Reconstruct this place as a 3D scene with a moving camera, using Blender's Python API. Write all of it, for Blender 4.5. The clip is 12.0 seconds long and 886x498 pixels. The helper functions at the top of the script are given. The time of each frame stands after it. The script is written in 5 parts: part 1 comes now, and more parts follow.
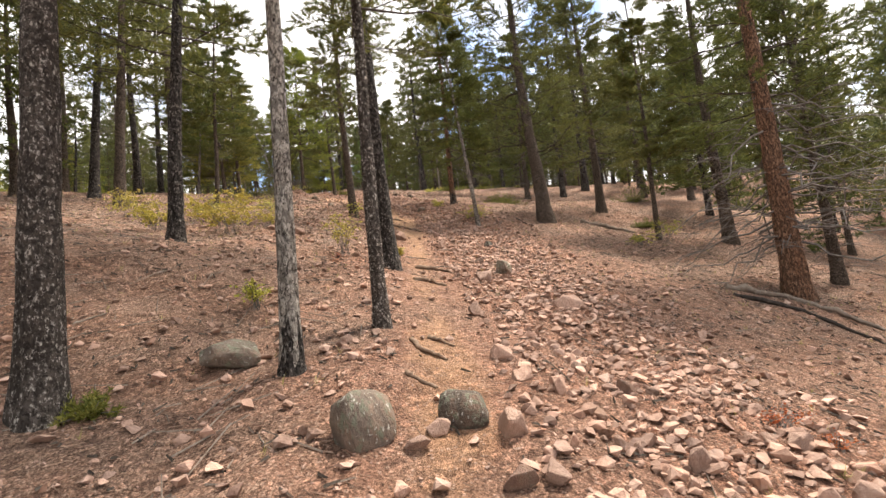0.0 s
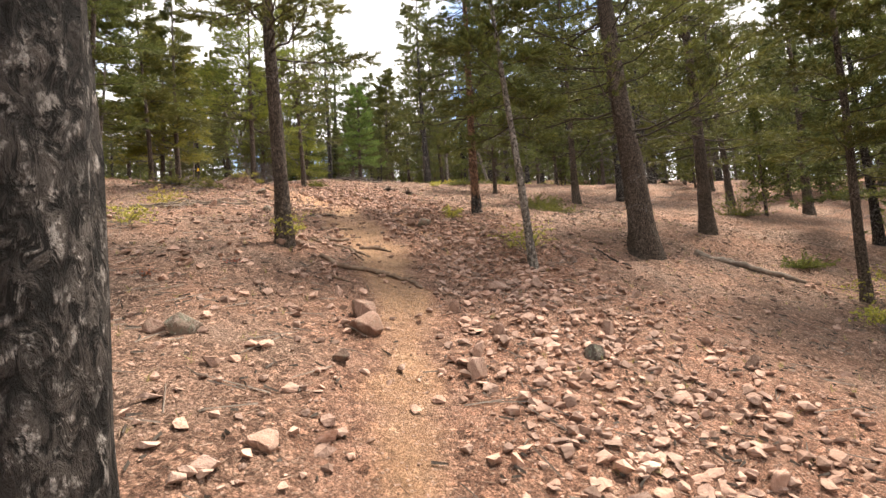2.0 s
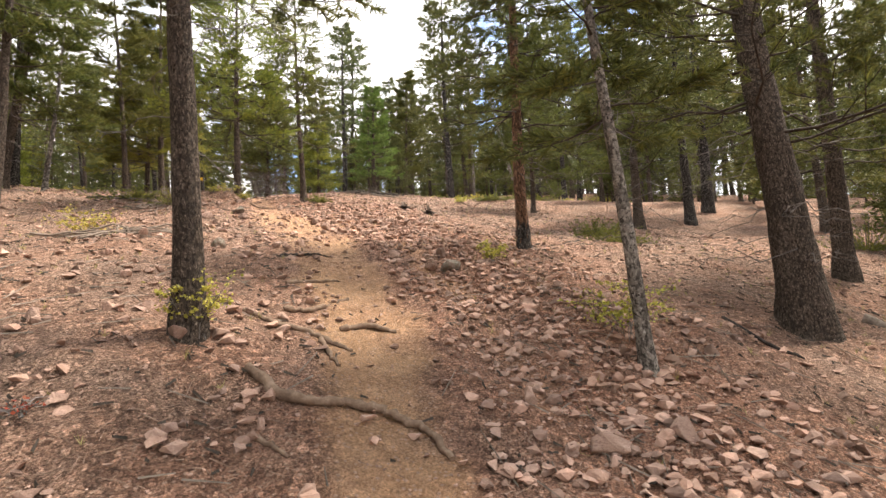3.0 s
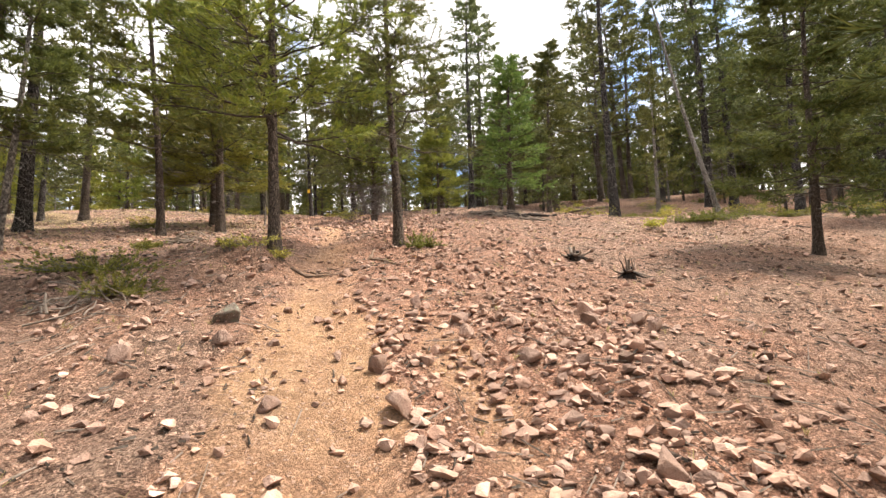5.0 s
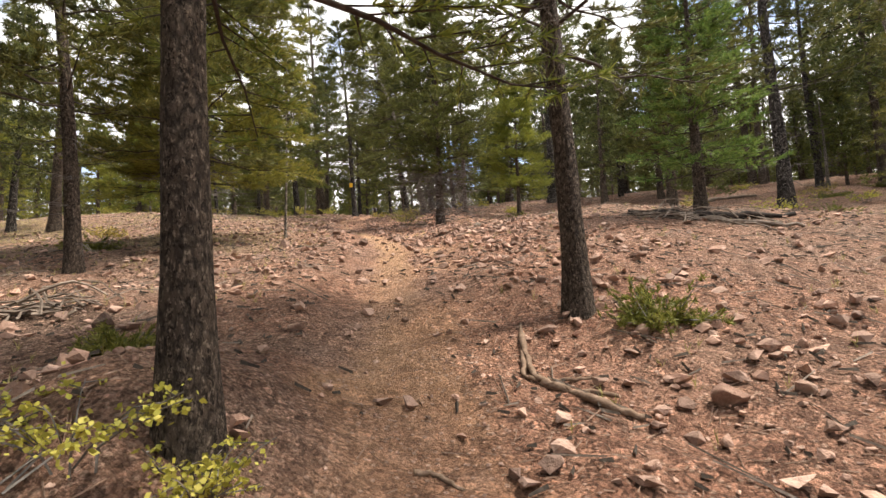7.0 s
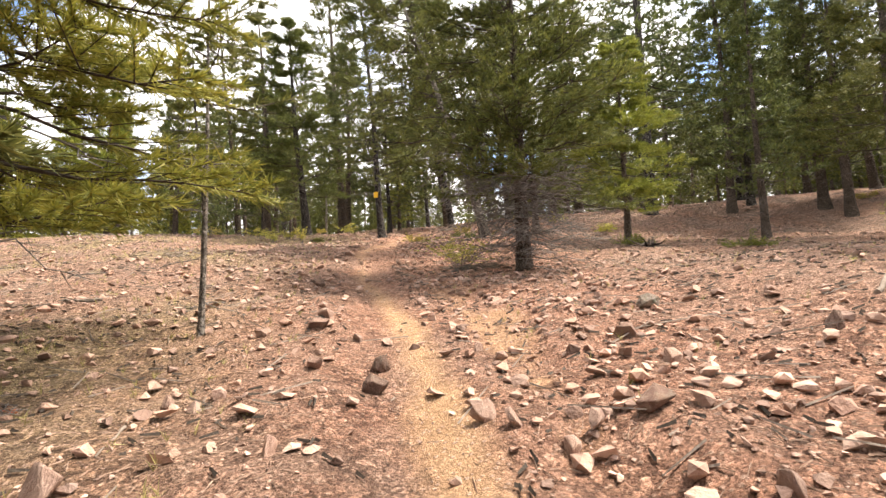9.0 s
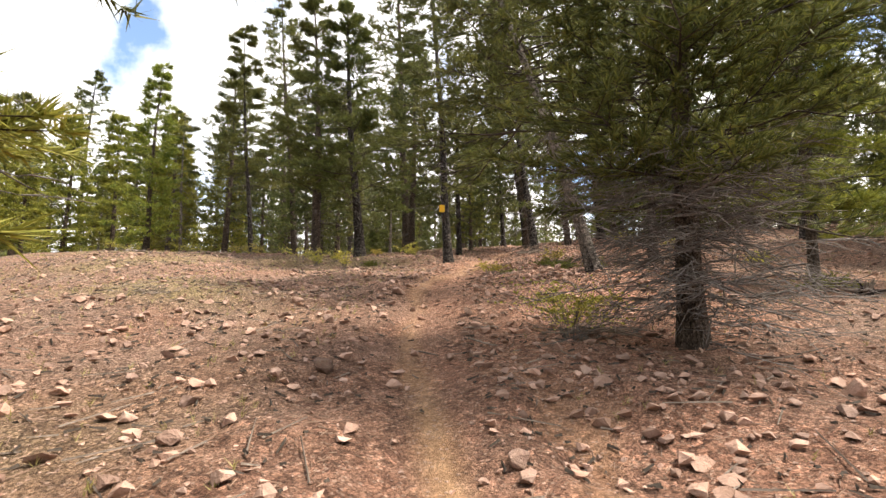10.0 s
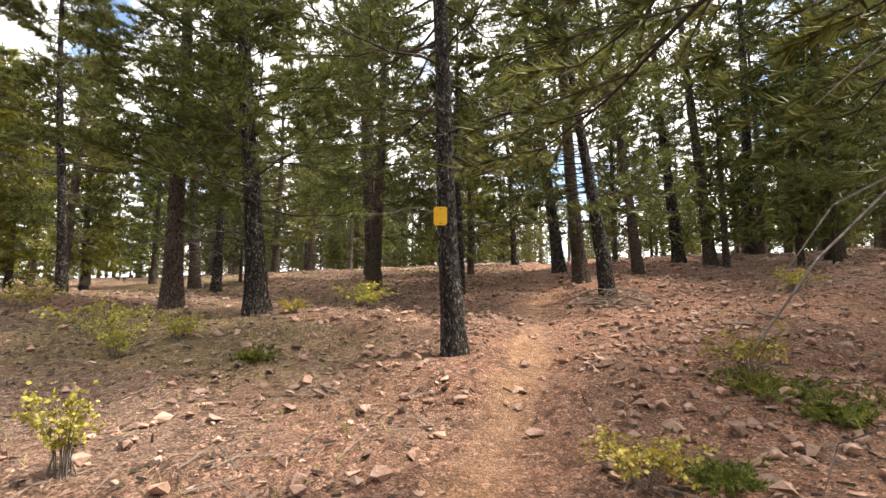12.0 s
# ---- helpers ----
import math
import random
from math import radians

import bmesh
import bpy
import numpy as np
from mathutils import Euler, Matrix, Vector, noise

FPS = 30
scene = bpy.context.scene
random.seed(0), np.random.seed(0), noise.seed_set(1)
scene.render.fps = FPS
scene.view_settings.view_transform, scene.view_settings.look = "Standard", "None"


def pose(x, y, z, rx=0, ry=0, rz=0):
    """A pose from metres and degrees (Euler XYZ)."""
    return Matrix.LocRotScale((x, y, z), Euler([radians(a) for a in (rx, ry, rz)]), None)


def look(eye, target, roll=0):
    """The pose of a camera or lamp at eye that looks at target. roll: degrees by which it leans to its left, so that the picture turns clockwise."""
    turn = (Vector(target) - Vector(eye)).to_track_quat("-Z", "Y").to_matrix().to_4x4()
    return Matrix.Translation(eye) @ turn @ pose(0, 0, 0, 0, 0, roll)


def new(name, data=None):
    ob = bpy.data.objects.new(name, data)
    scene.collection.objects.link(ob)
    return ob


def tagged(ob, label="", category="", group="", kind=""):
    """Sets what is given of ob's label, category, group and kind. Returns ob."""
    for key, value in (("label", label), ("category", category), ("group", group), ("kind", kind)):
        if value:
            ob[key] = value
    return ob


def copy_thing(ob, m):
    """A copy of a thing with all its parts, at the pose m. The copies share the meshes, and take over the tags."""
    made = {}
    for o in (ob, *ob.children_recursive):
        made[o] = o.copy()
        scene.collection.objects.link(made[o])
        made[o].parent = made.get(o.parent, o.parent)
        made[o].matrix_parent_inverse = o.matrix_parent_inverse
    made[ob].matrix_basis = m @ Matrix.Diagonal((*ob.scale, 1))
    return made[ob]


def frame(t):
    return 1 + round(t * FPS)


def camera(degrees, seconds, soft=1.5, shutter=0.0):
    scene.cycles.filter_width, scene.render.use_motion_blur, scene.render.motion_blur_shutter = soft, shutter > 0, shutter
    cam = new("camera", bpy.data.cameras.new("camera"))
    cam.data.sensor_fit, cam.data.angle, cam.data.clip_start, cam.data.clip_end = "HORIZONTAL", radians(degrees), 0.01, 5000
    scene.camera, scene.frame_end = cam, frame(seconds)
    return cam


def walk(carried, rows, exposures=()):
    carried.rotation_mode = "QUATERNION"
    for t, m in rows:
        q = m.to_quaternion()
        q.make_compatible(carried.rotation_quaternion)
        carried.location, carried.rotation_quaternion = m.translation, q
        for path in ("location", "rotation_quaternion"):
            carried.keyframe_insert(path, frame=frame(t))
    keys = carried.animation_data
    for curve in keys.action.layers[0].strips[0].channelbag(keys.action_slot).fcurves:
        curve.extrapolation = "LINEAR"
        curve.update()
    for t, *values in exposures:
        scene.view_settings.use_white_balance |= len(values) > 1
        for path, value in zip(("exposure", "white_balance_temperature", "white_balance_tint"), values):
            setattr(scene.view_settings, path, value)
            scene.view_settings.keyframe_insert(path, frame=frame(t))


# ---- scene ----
cam = camera(82.2, 12.0)
PATH = [
    (0.0, 0.000, 0.000, 1.200, 96.49, 6.41, -10.06),
    (0.5, 0.235, 1.311, 1.506, 96.00, 6.12, -10.22),
    (1.0, 0.514, 2.661, 1.889, 95.19, 5.63, -10.13),
    (1.5, 0.697, 3.909, 2.190, 95.36, 5.13, -10.28),
    (2.0, 0.800, 5.014, 2.576, 95.15, 4.14, -10.21),
    (2.5, 0.878, 6.209, 2.921, 95.72, 3.84, -9.52),
    (2.7, 0.976, 6.670, 3.038, 96.08, 3.35, -9.10),
    (4.3, 1.330, 10.257, 4.319, 97.02, 2.98, 1.12),
    (4.5, 1.282, 10.745, 4.450, 96.98, 2.38, 2.72),
    (5.0, 1.033, 11.923, 4.840, 96.23, 1.89, 6.36),
    (5.5, 0.749, 13.021, 5.088, 96.32, 2.39, 9.56),
    (6.0, 0.396, 13.966, 5.303, 95.77, 2.79, 10.24),
    (6.5, -0.005, 14.916, 5.488, 95.80, 2.49, 10.88),
    (7.0, -0.391, 15.734, 5.711, 95.60, 2.29, 11.23),
    (7.2, -0.553, 16.043, 5.816, 95.54, 2.39, 11.18),
    (8.8, -1.638, 19.372, 6.747, 95.45, 2.80, 13.27),
    (9.0, -1.754, 19.831, 6.842, 96.00, 2.18, 15.05),
    (9.5, -2.114, 20.899, 7.072, 97.17, 1.06, 19.22),
    (10.0, -2.536, 22.029, 7.344, 97.74, -0.05, 22.83),
    (10.5, -3.045, 23.172, 7.558, 97.95, -0.54, 22.75),
    (11.0, -3.675, 24.399, 7.828, 97.98, -0.84, 22.38),
    (11.5, -4.313, 25.659, 8.217, 97.75, -0.74, 21.58),
    (12.0, -4.740, 26.862, 8.579, 97.33, -0.43, 20.13),
]
EXPOSURE = [(0.0, 0.90), (1.5, 1.04), (2.7, 1.20), (4.5, 1.34), (5.4, 1.00), (6.5, 0.78), (9.0, 1.38), (9.7, 1.25), (10.5, 0.75), (11.1, 0.85), (12.0, 1.15)]
walk(cam, [(t, pose(x, y, z, a, b, c)) for t, x, y, z, a, b, c in PATH], EXPOSURE)

# ---- world and sun: bright broken cloud, soft sun ahead and to the right of the walker ----
SUN_AZ, SUN_EL = radians(64), radians(63)
world = bpy.data.worlds.new("sky")
scene.world = world
world.use_nodes = True
wn, wl = world.node_tree.nodes, world.node_tree.links
wn.clear()
w_out = wn.new("ShaderNodeOutputWorld")
w_sky = wn.new("ShaderNodeTexSky")
w_sky.sky_type, w_sky.sun_disc = "NISHITA", False
w_sky.sun_elevation, w_sky.sun_rotation = SUN_EL, SUN_AZ
w_bg = wn.new("ShaderNodeBackground")
w_bg.inputs["Strength"].default_value = 0.15
wl.new(w_sky.outputs[0], w_bg.inputs["Color"])
w_cl = wn.new("ShaderNodeBackground")
w_cl.inputs["Color"].default_value = (1.0, 0.97, 0.93, 1)
w_cl.inputs["Strength"].default_value = 1.05
w_tc = wn.new("ShaderNodeTexCoord")
w_no = wn.new("ShaderNodeTexNoise")
w_no.inputs["Scale"].default_value = 3.2
w_no.inputs["Detail"].default_value = 7
w_no.inputs["Roughness"].default_value = 0.55
w_rp = wn.new("ShaderNodeValToRGB")
w_rp.color_ramp.elements[0].position, w_rp.color_ramp.elements[1].position = 0.385, 0.485
w_mx = wn.new("ShaderNodeMixShader")
wl.new(w_tc.outputs["Generated"], w_no.inputs["Vector"])
wl.new(w_no.outputs["Fac"], w_rp.inputs["Fac"])
wl.new(w_rp.outputs["Color"], w_mx.inputs["Fac"])
wl.new(w_bg.outputs[0], w_mx.inputs[1])
wl.new(w_cl.outputs[0], w_mx.inputs[2])
wl.new(w_mx.outputs[0], w_out.inputs["Surface"])

sun = new("sun", bpy.data.lights.new("sun", "SUN"))
sun.data.energy, sun.data.angle, sun.data.color = 4.6, radians(9), (1.0, 0.90, 0.76)
sun_dir = Vector((math.sin(SUN_AZ) * math.cos(SUN_EL), math.cos(SUN_AZ) * math.cos(SUN_EL), math.sin(SUN_EL)))
sun.matrix_world = look(sun_dir * 60, (0, 0, 0))


# ---- materials ----
class Nodes:
    """A small builder of node materials."""

    def __init__(self, name, rough=0.9):
        self.m = bpy.data.materials.new(name)
        self.m.use_nodes = True
        self.n, self.l = self.m.node_tree.nodes, self.m.node_tree.links
        self.b = self.n["Principled BSDF"]
        self.b.inputs["Roughness"].default_value = rough
        self.b.inputs["Specular IOR Level"].default_value = 0.25

    def coord(self, kind="Object", scale=(1, 1, 1)):
        if kind == "World":
            out = self.n.new("ShaderNodeNewGeometry").outputs["Position"]
        else:
            out = self.n.new("ShaderNodeTexCoord").outputs[kind]
        mp = self.n.new("ShaderNodeMapping")
        mp.inputs["Scale"].default_value = scale
        self.l.new(out, mp.inputs["Vector"])
        return mp.outputs[0]

    def noise(self, vec, scale, detail=4, rough=0.6, distort=0.0):
        t = self.n.new("ShaderNodeTexNoise")
        t.inputs["Scale"].default_value, t.inputs["Detail"].default_value = scale, detail
        t.inputs["Roughness"].default_value, t.inputs["Distortion"].default_value = rough, distort
        self.l.new(vec, t.inputs["Vector"])
        return t.outputs["Fac"]

    def voronoi(self, vec, scale, feature="F1", out="Distance"):
        t = self.n.new("ShaderNodeTexVoronoi")
        t.feature = feature
        t.inputs["Scale"].default_value = scale
        self.l.new(vec, t.inputs["Vector"])
        return t.outputs[out]

    def n_color(self, vec, scale):
        t = self.n.new("ShaderNodeTexNoise")
        t.inputs["Scale"].default_value = scale
        self.l.new(vec, t.inputs["Vector"])
        return t.outputs["Color"]

    def ramp(self, fac, stops):
        r = self.n.new("ShaderNodeValToRGB")
        e = r.color_ramp.elements
        while len(e) < len(stops):
            e.new(0.5)
        for el, (p, c) in zip(e, stops):
            el.position = p
            el.color = (*c, 1) if isinstance(c, tuple) else (c, c, c, 1)
        self.l.new(fac, r.inputs["Fac"])
        return r.outputs["Color"]

    def mix(self, fac, a, b, kind="MIX"):
        m = self.n.new("ShaderNodeMix")
        m.data_type, m.blend_type = "RGBA", kind
        ins = [s for s in m.inputs if s.enabled]
        for sock, v in zip(ins, (fac, a, b)):
            if isinstance(v, (int, float)):
                sock.default_value = v
            elif isinstance(v, tuple):
                sock.default_value = (*v, 1)
            else:
                self.l.new(v, sock)
        return [o for o in m.outputs if o.enabled][0]

    def math(self, op, a, b=0.0):
        m = self.n.new("ShaderNodeMath")
        m.operation = op
        for sock, v in zip(m.inputs, (a, b)):
            if isinstance(v, (int, float)):
                sock.default_value = v
            else:
                self.l.new(v, sock)
        return m.outputs[0]

    def attr(self, name):
        a = self.n.new("ShaderNodeAttribute")
        a.attribute_name = name
        return a.outputs["Fac"]

    def rand(self):
        return self.n.new("ShaderNodeObjectInfo").outputs["Random"]

    def island(self):
        return self.n.new("ShaderNodeNewGeometry").outputs["Random Per Island"]

    def bump(self, height, strength=0.5, dist=0.02):
        b = self.n.new("ShaderNodeBump")
        b.inputs["Strength"].default_value, b.inputs["Distance"].default_value = strength, dist
        self.l.new(height, b.inputs["Height"])
        self.l.new(b.outputs[0], self.b.inputs["Normal"])

    def done(self, color):
        if isinstance(color, tuple):
            self.b.inputs["Base Color"].default_value = (*color, 1)
        else:
            self.l.new(color, self.b.inputs["Base Color"])
        return self.m


def ground_material():
    k = Nodes("forest_floor", 0.95)
    v = k.coord("World")
    big = k.noise(v, 1.1, 4, 0.6)
    mid = k.noise(v, 11, 5, 0.7)
    fine = k.noise(v, 95, 5, 0.75)
    chips = k.voronoi(v, 48, "F1", "Color")
    chip_d = k.voronoi(v, 48)
    streak = k.noise(k.coord("World", (1, 5, 1)), 36, 4, 0.65, 2.0)
    streak2 = k.noise(k.coord("World", (5, 1, 1)), 34, 4, 0.65, 2.0)
    soil = k.ramp(mid, [(0.28, (0.20, 0.10, 0.065)), (0.5, (0.39, 0.215, 0.145)), (0.72, (0.58, 0.35, 0.25))])
    litter = k.ramp(fine, [(0.35, (0.085, 0.05, 0.038)), (0.5, (0.29, 0.185, 0.138)), (0.64, (0.60, 0.44, 0.345))])
    litter = k.mix(k.ramp(streak, [(0.50, 0.0), (0.60, 0.7)]), litter, (0.56, 0.41, 0.32))
    litter = k.mix(k.ramp(streak2, [(0.50, 0.0), (0.60, 0.6)]), litter, (0.12, 0.075, 0.055))
    base = k.mix(k.ramp(big, [(0.35, 0.25), (0.6, 0.95)]), soil, litter)
    base = k.mix(k.attr("moss"), base, k.ramp(fine, [(0.33, (0.15, 0.115, 0.05)), (0.66, (0.44, 0.36, 0.19))]))
    tan = k.ramp(mid, [(0.25, (0.46, 0.275, 0.145)), (0.5, (0.60, 0.37, 0.205)), (0.75, (0.71, 0.47, 0.285))])
    tan = k.mix(k.ramp(fine, [(0.36, 0.4), (0.50, 0.0)]), tan, (0.25, 0.145, 0.09))
    redc = k.ramp(mid, [(0.28, (0.27, 0.125, 0.08)), (0.5, (0.47, 0.245, 0.165)), (0.72, (0.65, 0.385, 0.275))])
    redc = k.mix(k.ramp(fine, [(0.36, 0.75), (0.55, 0.0)]), redc, (0.13, 0.07, 0.05))
    red = k.mix(k.attr("red"), base, redc)
    col = k.mix(k.attr("trail"), red, tan)
    pebble = k.math("MULTIPLY", k.ramp(chips, [(0.62, 0.0), (0.68, 1.0)]), k.ramp(chip_d, [(0.3, 0.8), (0.45, 0.0)]))
    col = k.mix(pebble, col, (0.58, 0.40, 0.31))
    warp = k.mix(0.03, v, k.n_color(v, 30))
    cell = k.voronoi(warp, 30, "F1", "Color")
    gapd = k.voronoi(warp, 30, "DISTANCE_TO_EDGE")
    tone = k.ramp(cell, [(0.12, (0.34, 0.30, 0.28)), (0.42, (0.82, 0.78, 0.75)), (0.62, (1.0, 0.98, 0.95)), (0.88, (1.55, 1.50, 1.46))])
    loose = k.math("MULTIPLY", k.math("SUBTRACT", 1.0, k.attr("trail")), k.ramp(k.noise(v, 3.5, 4, 0.65), [(0.38, 0.25), (0.58, 0.95)]))
    col = k.mix(loose, col, k.mix(1.0, col, tone, "MULTIPLY"))
    cell2 = k.voronoi(v, 110, "F1", "Color")
    col = k.mix(k.math("SUBTRACT", 0.85, k.math("MULTIPLY", k.attr("trail"), 0.6)), col, k.mix(1.0, col, k.ramp(cell2, [(0.2, (0.45, 0.42, 0.40)), (0.5, (0.95, 0.95, 0.95)), (0.8, (1.45, 1.42, 1.4))]), "MULTIPLY"))
    seam = k.math("MULTIPLY", k.ramp(gapd, [(0.0, 0.55), (0.10, 0.0)]), loose)
    col = k.mix(seam, col, (0.07, 0.042, 0.03))
    h = k.math("ADD", fine, k.math("MULTIPLY", mid, 0.8))
    h = k.math("ADD", h, k.math("MULTIPLY", pebble, 0.5))
    h = k.math("ADD", h, k.math("MULTIPLY", k.math("MULTIPLY", k.ramp(gapd, [(0.0, 0.0), (0.25, 1.0)]), cell), k.math("MULTIPLY", loose, 0.9)))
    k.bump(k.math("ADD", h, k.math("MULTIPLY", streak, 0.5)), 1.0, 0.03)
    return k.done(col)


def rock_material(name, lo, mid, hi, lichen=0.0, rnd=True):
    k = Nodes(name, 0.88)
    v = k.coord("Object")
    a = k.noise(v, 3.5, 6, 0.65)
    f = k.noise(v, 24, 4, 0.7)
    col = k.ramp(a, [(0.28, lo), (0.52, mid), (0.78, hi)])
    col = k.mix(k.ramp(f, [(0.35, 0.4), (0.6, 0.0)]), col, tuple(c * 0.55 for c in lo))
    r = k.rand() if rnd else k.island()
    col = k.mix(1.0, col, k.ramp(r, [(0.0, (0.45, 0.42, 0.41)), (0.3, (0.72, 0.68, 0.66)), (0.65, (0.95, 0.90, 0.87)), (1.0, (1.12, 1.0, 0.94))]), "MULTIPLY")
    dirt = k.noise(v, 1.6, 4, 0.7)
    col = k.mix(k.ramp(dirt, [(0.5, 0.0), (0.68, 0.55)]), col, (0.26, 0.15, 0.10))
    if lichen:
        li = k.noise(v, 6, 5, 0.7, 0.6)
        col = k.mix(k.ramp(li, [(0.5, 0.0), (0.62, lichen)]), col, (0.16, 0.17, 0.125))
        l2 = k.noise(v, 17, 3, 0.6)
        col = k.mix(k.ramp(l2, [(0.62, 0.0), (0.68, lichen * 0.8)]), col, (0.52, 0.51, 0.46))
    k.bump(k.math("ADD", a, k.math("MULTIPLY", f, 0.5)), 0.6, 0.05)
    return k.done(col)


def bark_material(name, dark, mid, light, flake=0.5, size=62, gap=0.50, tall=0.4):
    k = Nodes(name, 0.95)
    v = k.coord("Object", (1, 1, tall))
    n1 = k.noise(v, size, 6, 0.72, 0.9)
    n2 = k.noise(k.coord("Object", (1, 1, 0.5)), 5, 3)
    n3 = k.noise(v, size * 1.3, 4, 0.7)
    cells = k.voronoi(v, size * 0.6)
    plate = k.ramp(n3, [(0.35, mid), (0.53, mid), (0.62, light)])
    plate = k.mix(k.ramp(n2, [(0.4, 0.0), (0.7, flake)]), plate, light)
    col = k.mix(k.ramp(n1, [(gap - 0.05, 1.0), (gap + 0.03, 0.0)]), plate, dark)
    col = k.mix(k.ramp(cells, [(0.45, 0.0), (0.65, 0.6)]), col, dark)
    h = k.math("SUBTRACT", k.math("ADD", n1, k.math("MULTIPLY", n3, 0.4)), k.math("MULTIPLY", cells, 0.5))
    k.bump(h, 1.0, 0.03)
    return k.done(col)


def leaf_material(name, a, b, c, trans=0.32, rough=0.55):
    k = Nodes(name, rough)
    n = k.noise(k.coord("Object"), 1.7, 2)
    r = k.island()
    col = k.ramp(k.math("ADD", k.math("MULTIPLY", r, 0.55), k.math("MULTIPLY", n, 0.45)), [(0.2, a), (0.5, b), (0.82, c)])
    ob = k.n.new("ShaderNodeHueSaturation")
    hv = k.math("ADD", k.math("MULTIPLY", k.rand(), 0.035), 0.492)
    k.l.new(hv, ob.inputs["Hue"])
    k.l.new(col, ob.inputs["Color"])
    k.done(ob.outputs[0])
    tr = k.n.new("ShaderNodeBsdfTranslucent")
    k.l.new(ob.outputs[0], tr.inputs["Color"])
    mx = k.n.new("ShaderNodeMixShader")
    mx.inputs["Fac"].default_value = trans
    k.l.new(k.b.outputs[0], mx.inputs[1])
    k.l.new(tr.outputs[0], mx.inputs[2])
    k.l.new(mx.outputs[0], k.n["Material Output"].inputs["Surface"])
    return k.m


def wood_material(name, dark, mid, light, rnd=True):
    k = Nodes(name, 0.9)
    v = k.coord("Object", (1, 1, 1))
    n1 = k.noise(v, 14, 5, 0.65, 0.5)
    n2 = k.noise(v, 60, 3)
    col = k.ramp(n1, [(0.3, dark), (0.52, mid), (0.75, light)])
    col = k.mix(k.ramp(n2, [(0.4, 0.4), (0.6, 0.0)]), col, dark)
    col = k.mix(k.math("MULTIPLY", k.island() if rnd else k.rand(), 0.5), col, tuple(c * 0.5 for c in mid))
    k.bump(n2, 0.6, 0.01)
    return k.done(col)


M_GROUND = ground_material()
M_ROCK = rock_material("pink_granite", (0.36, 0.235, 0.185), (0.54, 0.385, 0.315), (0.70, 0.55, 0.47))
M_ROCK_BIT = rock_material("pink_gravel", (0.34, 0.22, 0.17), (0.53, 0.375, 0.305), (0.70, 0.535, 0.455), rnd=False)
M_ROCK_GREY = rock_material("grey_granite", (0.13, 0.105, 0.085), (0.23, 0.19, 0.16), (0.40, 0.35, 0.31), 0.95)
M_ROCK_BROWN = rock_material("brown_granite", (0.22, 0.135, 0.105), (0.34, 0.225, 0.18), (0.48, 0.35, 0.29), 0.25)
M_BARK_DARK = bark_material("charred_bark", (0.010, 0.008, 0.007), (0.048, 0.038, 0.033), (0.36, 0.325, 0.30), flake=0.22, size=50, tall=0.55)
M_BARK_GREY = bark_material("grey_bark", (0.05, 0.042, 0.036), (0.24, 0.205, 0.175), (0.50, 0.455, 0.40), flake=0.7, gap=0.47, size=48, tall=0.7)
M_BARK_PALE = bark_material("pale_bark", (0.040, 0.032, 0.028), (0.40, 0.36, 0.315), (0.68, 0.63, 0.57), flake=0.7, gap=0.465, size=72, tall=0.5)
M_BARK_MOTTLE = bark_material("mottled_bark", (0.028, 0.022, 0.019), (0.085, 0.068, 0.058), (0.60, 0.55, 0.50), flake=0.10, gap=0.47, size=52, tall=0.65)
M_BARK_BROWN = bark_material("brown_bark", (0.022, 0.016, 0.013), (0.10, 0.074, 0.058), (0.32, 0.255, 0.20), flake=0.3, size=95, tall=0.5, gap=0.46)
M_BARK_RED = bark_material("orange_bark", (0.055, 0.03, 0.02), (0.26, 0.135, 0.08), (0.42, 0.27, 0.18), flake=0.5)
M_TWIG = wood_material("dead_twig", (0.09, 0.078, 0.07), (0.22, 0.195, 0.18), (0.42, 0.39, 0.37))
M_TWIG_DARK = wood_material("dark_branch", (0.03, 0.023, 0.018), (0.075, 0.058, 0.046), (0.16, 0.13, 0.11))
M_WOOD = wood_material("weathered_wood", (0.11, 0.085, 0.07), (0.27, 0.215, 0.175), (0.45, 0.38, 0.32))
M_ROOT = wood_material("root_wood", (0.11, 0.07, 0.05), (0.25, 0.17, 0.12), (0.43, 0.315, 0.235))
M_CHAR = wood_material("charred_wood", (0.012, 0.01, 0.009), (0.045, 0.035, 0.03), (0.13, 0.10, 0.085))
M_NEEDLE = leaf_material("pine_needles", (0.055, 0.066, 0.019), (0.120, 0.128, 0.034), (0.24, 0.228, 0.058))
# lighter, yellower copy of the pine needles, with sunlight put into the colour
M_NEEDLE_SUNLIT = leaf_material("sunlit_pine_needles", (0.12, 0.14, 0.028), (0.24, 0.25, 0.045), (0.40, 0.37, 0.065))
M_NEEDLE_FIR = leaf_material("fir_needles", (0.075, 0.13, 0.03), (0.17, 0.245, 0.058), (0.30, 0.36, 0.09))
M_NEEDLE_FAR = leaf_material("far_needles", (0.050, 0.062, 0.022), (0.108, 0.118, 0.037), (0.215, 0.21, 0.062))
M_JUNIPER = leaf_material("juniper_green", (0.08, 0.095, 0.022), (0.19, 0.195, 0.042), (0.36, 0.33, 0.085))
M_LEAF_YEL = leaf_material("yellow_leaves", (0.26, 0.24, 0.045), (0.47, 0.40, 0.075), (0.66, 0.55, 0.15), 0.3)
M_LEAF_RED = leaf_material("red_leaves", (0.32, 0.06, 0.035), (0.45, 0.10, 0.05), (0.42, 0.17, 0.09), 0.3)
